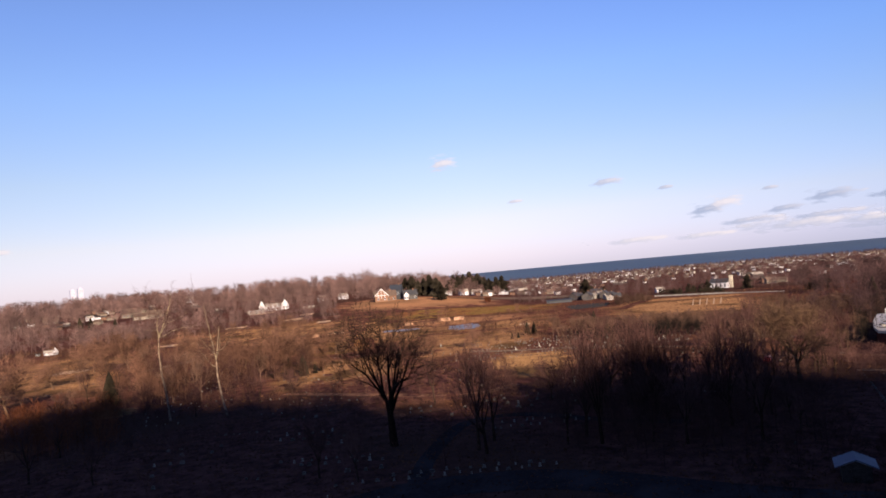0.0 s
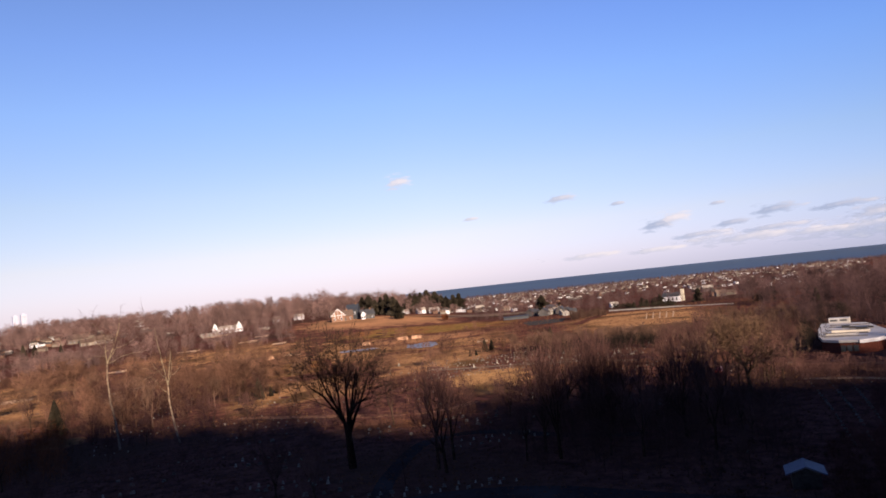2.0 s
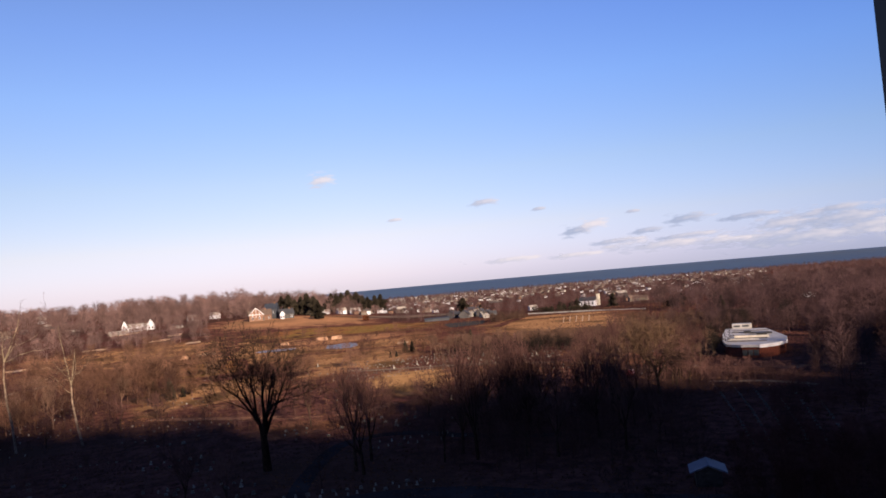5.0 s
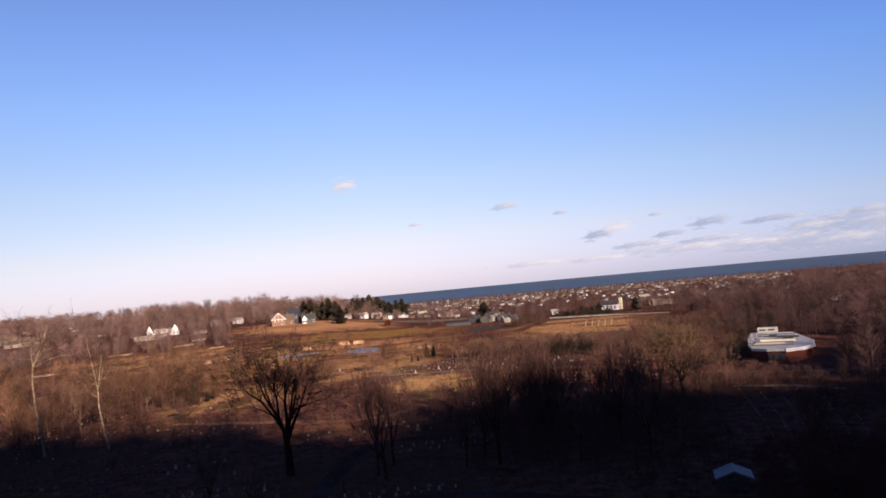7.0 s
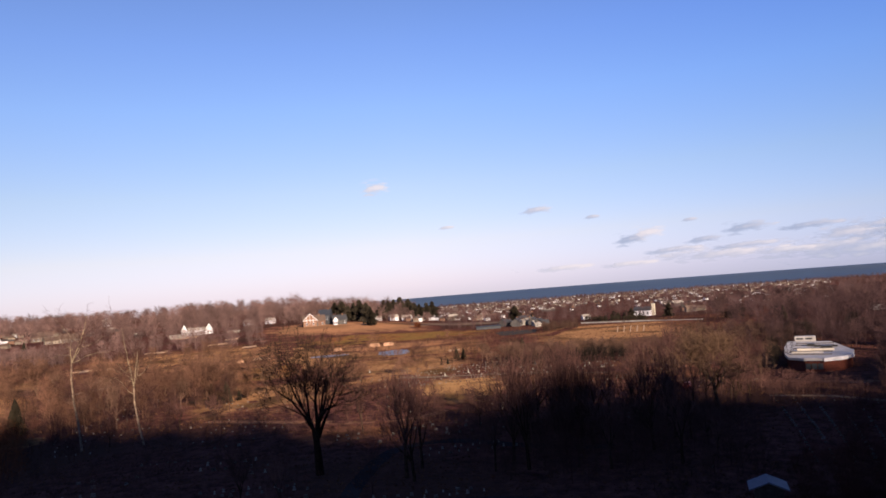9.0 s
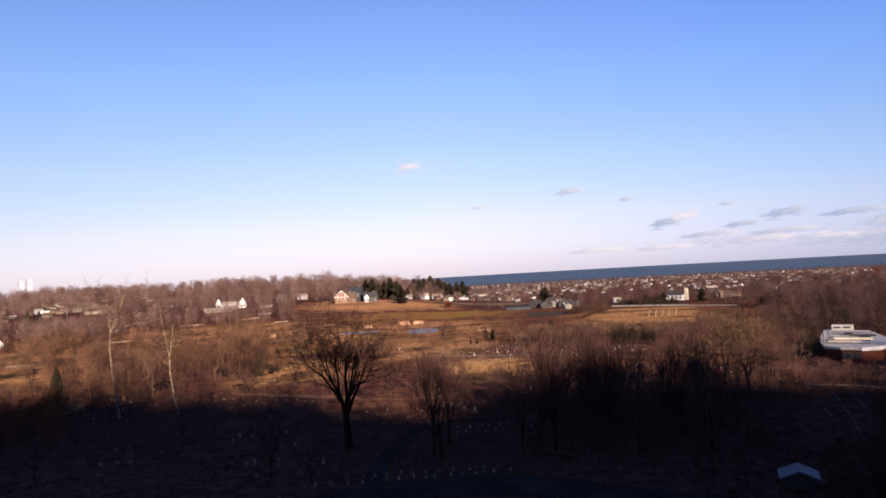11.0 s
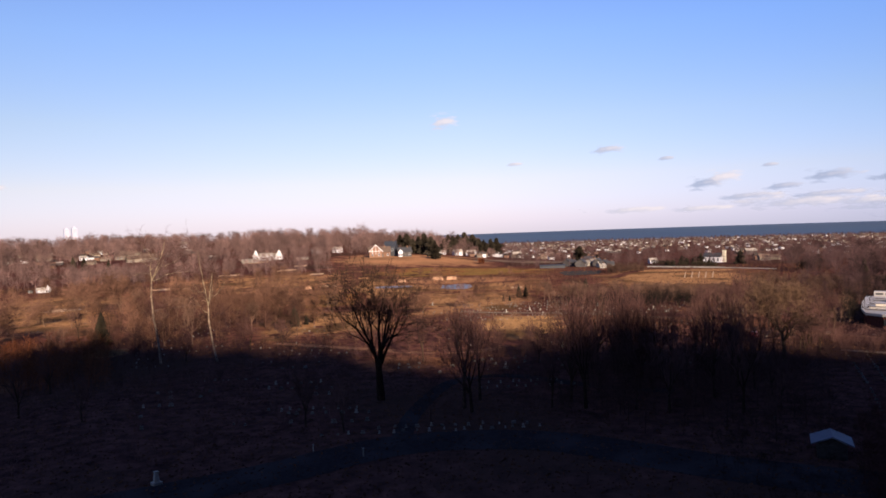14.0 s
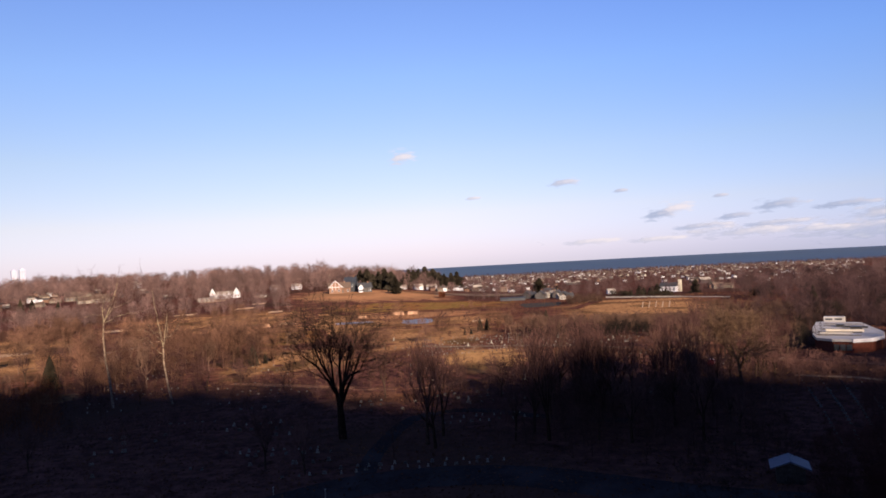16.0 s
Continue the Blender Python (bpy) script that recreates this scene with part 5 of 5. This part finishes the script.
for row, (y, xa, xb) in enumerate(((76.5, -15, 9), (78.2, -9, 8), (96.5, 3, 17), (99.5, 5, 15), (88, -24, -12), (108, -40, -30))):
    x = xa
    while x < xb:
        x += rng.uniform(0.8, 1.9)
        BEDS[rng.choice((0, 1, 1, 2))].append((x, y + rng.uniform(-0.4, 0.4), rng.uniform(-10, 10), rng.uniform(0.26, 0.46)))
for line in range(6):
    for k in range(22):
        r = 88 + 1.9 * k
        az = 30.3 + 1.25 * line - 0.058 * (r - 120)
        if rng.random() < 0.9:
            x, y = r * math.sin(radians(az)), r * math.cos(radians(az))
            BEDS[rng.choice((0, 2))].append((x, y, -33 + rng.uniform(-6, 6), rng.uniform(0.3, 0.42)))
rest = []
for k in range(3):
    beds = sorted(BEDS[k], key=lambda b: math.hypot(b[0], b[1]))
    near = [b[:3] + (b[3] * (0.62 if k == 1 and math.hypot(b[0], b[1]) > 108 else 1),) for b in beds[:100]]
    far = [b[:3] + (b[3] * 0.72,) for b in beds[100:]]
    place(STONES[k], [pose(K * x, K * y, land(K * x, K * y), rng.uniform(-2, 2), rng.uniform(-2, 2), a) @ Matrix.Scale(K * s, 4) for x, y, a, s in near], "gravestones")
    rest += far
for y in range(168, 206, 5):
    for k in range(64):
        if rng.random() < 0.62:
            rest.append((4 + k * 0.85 + rng.uniform(-0.2, 0.2), y + 0.06 * k + rng.uniform(-0.4, 0.4), rng.uniform(-6, 6), rng.uniform(0.3, 0.5)))
g = np.random.default_rng(5)
corner = np.array([(x, y, z) for z in (-0.2, 1.0) for y in (-0.14, 0.14) for x in (-0.48, 0.48)])
cube = np.array([(0, 2, 3), (0, 3, 1), (4, 5, 7), (4, 7, 6), (0, 1, 5), (0, 5, 4), (2, 6, 7), (2, 7, 3), (0, 4, 6), (0, 6, 2), (1, 3, 7), (1, 7, 5)])
vv, tt = [], []
for k, (x, y, a, s) in enumerate(rest):
    c, n = math.cos(radians(a)), math.sin(radians(a))
    x, y, s = K * x, K * y, K * s
    q = corner * [s * g.uniform(0.5, 1.0), s, s * g.uniform(0.5, 0.9)]
    vv.append(np.column_stack([q[:, 0] * c - q[:, 1] * n + x, q[:, 0] * n + q[:, 1] * c + y, q[:, 2] + land(x, y)]))
    tt.append(cube + 8 * k)
M_FARSTONE = material("weathered_gravestone", (0.04, 0.033, 0.031), (0.1, 0.085, 0.08), 2.0, 0.7, island=0.6)
tagged(new("gravestones_far", tri_mesh("gravestones_far", np.concatenate(vv), np.concatenate(tt), M_FARSTONE)), "rows of small grey gravestones in grass", "gravestones", kind="stuff")


def monument():
    g = thing("monument", "white stone monument with a stepped base", "monument")
    part("base", block(-0.8, 0.8, -0.8, 0.8, -0.3, 0.5, 0.04), M_MARBLE, g)
    bm = bmesh.new()
    bmesh.ops.create_cone(bm, cap_ends=True, segments=4, radius1=0.62, radius2=0.4, depth=1.7, matrix=Matrix.Translation((0, 0, 1.35)) @ Matrix.Rotation(radians(45), 4, "Z"))
    part("shaft", bm, M_MARBLE, g)
    part("cap", block(-0.42, 0.42, -0.42, 0.42, 2.2, 2.4, 0.05), M_MARBLE, g)
    return g


place(monument(), [at(a, r, rng.uniform(0, 90), 0, s) for a, r, s in ((13.6, 184, 0.28), (14.4, 183, 0.26), (15.05, 182, 0.36), (15.7, 181, 0.34), (16.3, 184, 0.32), (16.65, 186, 0.38), (12.2, 184, 0.25), (11.4, 183, 0.22), (17.6, 180, 0.26), (-22.84, 68, 0.5), (11.2, 190, 0.4), (12.4, 194, 0.45), (7.0, 188, 0.35), (5.1, 184, 0.35), (-0.9, 205, 0.4), (9.5, 128, 0.4), (4.9, 110, 0.4))], "monuments")


def flagpole():
    p = thing("flagpole", "slender white flagpole before the brick house", "flagpole", at(-5.75, 462))
    bm = bmesh.new()
    bmesh.ops.create_cone(bm, cap_ends=True, segments=10, radius1=0.09, radius2=0.05, depth=12.5, matrix=Matrix.Translation((0, 0, 5.75)))
    part("pole", bm, M_GRANITE, p)
    bm = bmesh.new()
    bmesh.ops.create_uvsphere(bm, u_segments=10, v_segments=8, radius=0.12, matrix=Matrix.Translation((0, 0, 12.05)))
    part("finial", bm, M_CREAM, p)
    part("base", block(-0.5, 0.5, -0.5, 0.5, -0.4, 0.3, 0.05), M_CONCRETE, p)


flagpole()


def marker_post():
    p = thing("marker_post", "short white post at the lane's edge", "post")
    bm = bmesh.new()
    bmesh.ops.create_cone(bm, cap_ends=True, segments=10, radius1=0.09, radius2=0.08, depth=1.2, matrix=Matrix.Translation((0, 0, 0.45)))
    part("shaft", bm, M_MARBLE, p)
    part("cap", block(-0.11, 0.11, -0.11, 0.11, 1.05, 1.13, 0.02), M_MARBLE, p)
    return p


place(marker_post(), [at(-11.0, 72, 0, 0, 0.7), at(-7.0, 69, 20, 0, 0.8)], "white posts")


def parked_car(label, paint):
    """A small saloon: body and cabin with rounded edges, glass band, lamps and four wheels."""
    c = thing("car", label, "car")
    bm = block(-2.1, 2.1, -0.85, 0.85, 0.3, 0.85, 0.16)
    box(bm, -1.25, 1.1, -0.72, 0.72, 0.8, 1.4, 0.2)
    part("body", bm, paint, c)
    part("windows", block(-1.1, 0.95, -0.735, 0.735, 0.92, 1.26, 0.04), M_GLASS, c)
    for x in (-1.3, 1.3):
        for y in (-0.8, 0.8):
            bm = bmesh.new()
            bmesh.ops.create_cone(bm, cap_ends=True, segments=16, radius1=0.33, radius2=0.33, depth=0.22, matrix=Matrix.Translation((x, y, 0.33)) @ Matrix.Rotation(radians(90), 4, "X"))
            wheel = part("wheel", bm, M_DARKMETAL, c)
            bm = bmesh.new()
            bmesh.ops.create_cone(bm, cap_ends=True, segments=12, radius1=0.19, radius2=0.19, depth=0.24, matrix=Matrix.Translation((x, y, 0.33)) @ Matrix.Rotation(radians(90), 4, "X"))
            part("rim", bm, M_GRANITE, wheel)
    return c


place(parked_car("red car parked among bare trees", M_CARPAINT), [at(23.85, 143, 60, 0, 0.75)])


# ---- clouds, far beyond the sea's edge of sight ----
def cloud_material():
    m = bpy.data.materials.new("evening_cloud")
    m.use_nodes = True
    n, l = m.node_tree.nodes, m.node_tree.links
    n.clear()
    out = n.new("ShaderNodeOutputMaterial")
    uv = n.new("ShaderNodeTexCoord")
    tex = n.new("ShaderNodeTexNoise")
    tex.inputs["Scale"].default_value, tex.inputs["Detail"].default_value = 0.012, 7
    flat = n.new("ShaderNodeMapping")
    flat.inputs["Scale"].default_value = (0.7, 0.7, 3.0)
    l.new(uv.outputs["Object"], flat.inputs["Vector"])
    l.new(flat.outputs[0], tex.inputs["Vector"])
    rim = n.new("ShaderNodeAttribute")
    rim.attribute_name = "body"
    add = n.new("ShaderNodeMath")
    add.operation = "ADD"
    coarse = n.new("ShaderNodeMath")
    coarse.operation = "MULTIPLY"
    coarse.inputs[1].default_value = 1.9
    l.new(tex.outputs["Fac"], coarse.inputs[0])
    l.new(coarse.outputs[0], add.inputs[0])
    l.new(rim.outputs["Fac"], add.inputs[1])
    cut = n.new("ShaderNodeMapRange")
    cut.interpolation_type = "SMOOTHSTEP"
    cut.inputs[1].default_value, cut.inputs[2].default_value, cut.inputs[4].default_value = 1.0, 1.5, 0.85
    l.new(add.outputs[0], cut.inputs[0])
    glow, clear, mix = n.new("ShaderNodeEmission"), n.new("ShaderNodeBsdfTransparent"), n.new("ShaderNodeMixShader")
    tone = n.new("ShaderNodeMix")
    tone.data_type = "RGBA"
    tone.inputs[6].default_value, tone.inputs[7].default_value = (0.42, 0.48, 0.67, 1), (0.96, 0.86, 0.90, 1)
    high = n.new("ShaderNodeAttribute")
    high.attribute_name = "lit"
    sway = n.new("ShaderNodeMath")
    sway.operation = "MULTIPLY_ADD"
    sway.use_clamp = True
    l.new(tex.outputs["Fac"], sway.inputs[0])
    sway.inputs[1].default_value = 1.6
    shade = n.new("ShaderNodeMath")
    shade.operation = "SUBTRACT"
    l.new(high.outputs["Fac"], shade.inputs[0])
    shade.inputs[1].default_value = 0.9
    l.new(shade.outputs[0], sway.inputs[2])
    l.new(sway.outputs[0], tone.inputs[0])
    l.new(tone.outputs[2], glow.inputs[0])
    glow.inputs[1].default_value = CLOUD_GLOW
    l.new(cut.outputs[0], mix.inputs[0])
    l.new(clear.outputs[0], mix.inputs[1])
    l.new(glow.outputs[0], mix.inputs[2])
    l.new(mix.outputs[0], out.inputs[0])
    return m


CLOUD_GLOW = 0.29
M_CLOUD = cloud_material()


def cloud(az, el, wide, tall, lit, lean=0.0):
    """A shallow shell of vapour at a bearing and height, its sizes in degrees."""
    far = 4700.0
    me = bpy.data.meshes.new("cloud")
    nu, nv = 24, 10
    w, h = far * radians(wide) / 2, far * radians(tall) / 2
    verts, body, shine = [], [], []
    for j in range(nv + 1):
        for i in range(nu + 1):
            u, v = 2 * i / nu - 1, 2 * j / nv - 1
            d = math.hypot(u, v)
            verts.append((u * w, -60 * max(0.0, 1 - d), v * h + u * w * lean))
            body.append(max(-0.8, 0.72 - 1.0 * d))
            shine.append(min(1.0, max(0.0, lit + 0.4 * v + 0.45 * u)))
    faces = [(j * (nu + 1) + i, j * (nu + 1) + i + 1, (j + 1) * (nu + 1) + i + 1, (j + 1) * (nu + 1) + i) for j in range(nv) for i in range(nu)]
    me.from_pydata(verts, [], faces)
    for key, vals in (("body", body), ("lit", shine)):
        me.attributes.new(key, "FLOAT", "POINT").data.foreach_set("value", vals)
    me.materials.append(M_CLOUD)
    x, y = polar(az, far / K * math.cos(radians(el)))
    ob = new("cloud", me)
    ob.matrix_basis = pose(x, y, EYE[2] + far * (math.sin(radians(el - 0.15)) - TILT * math.cos(radians(az - FALL_AZ))), 0, 0, -az)
    tagged(ob, "small pinkish evening cloud above the horizon", "cloud", kind="structure")


for row in ((0.6, 8.75, 3.4, 2.3, 0.95), (13.5, 6.0, 4.4, 1.2, 0.5), (17.9, 5.05, 2.0, 0.6, 0.4), (20.6, 3.0, 4.0, 1.9, 0.1, 0.05), (22.0, 3.4, 4.2, 2.0, 0.95, 0.05), (26.0, 2.5, 4.6, 1.0, 0.2, 0.03), (28.9, 3.1, 5.6, 1.7, 0.12, 0.05), (33.0, 2.8, 8.0, 1.0, 0.12, 0.04), (35.5, 2.0, 7.0, 1.6, 0.5), (39.3, 2.7, 5.0, 1.2, 0.3), (41.0, 1.3, 8.0, 2.2, 0.5), (23.4, 1.9, 8.0, 0.9, 0.35, 0.03), (28.5, 1.8, 10.0, 0.8, 0.35, 0.03), (31.5, 1.2, 9.0, 0.8, 0.6), (6.2, 5.2, 2.2, 0.5, 0.7), (-32.2, 4.1, 2.6, 1.0, 0.9), (15.0, 1.2, 9.0, 0.9, 0.75), (20.0, 1.1, 8.0, 0.8, 0.7), (37.0, 0.9, 24.0, 2.6, 0.45), (25.2, 4.1, 2.0, 0.5, 0.4), (39.0, 2.0, 15.0, 3.0, 0.3), (27.0, 1.3, 16.0, 1.6, 0.6)):
    cloud(*row)
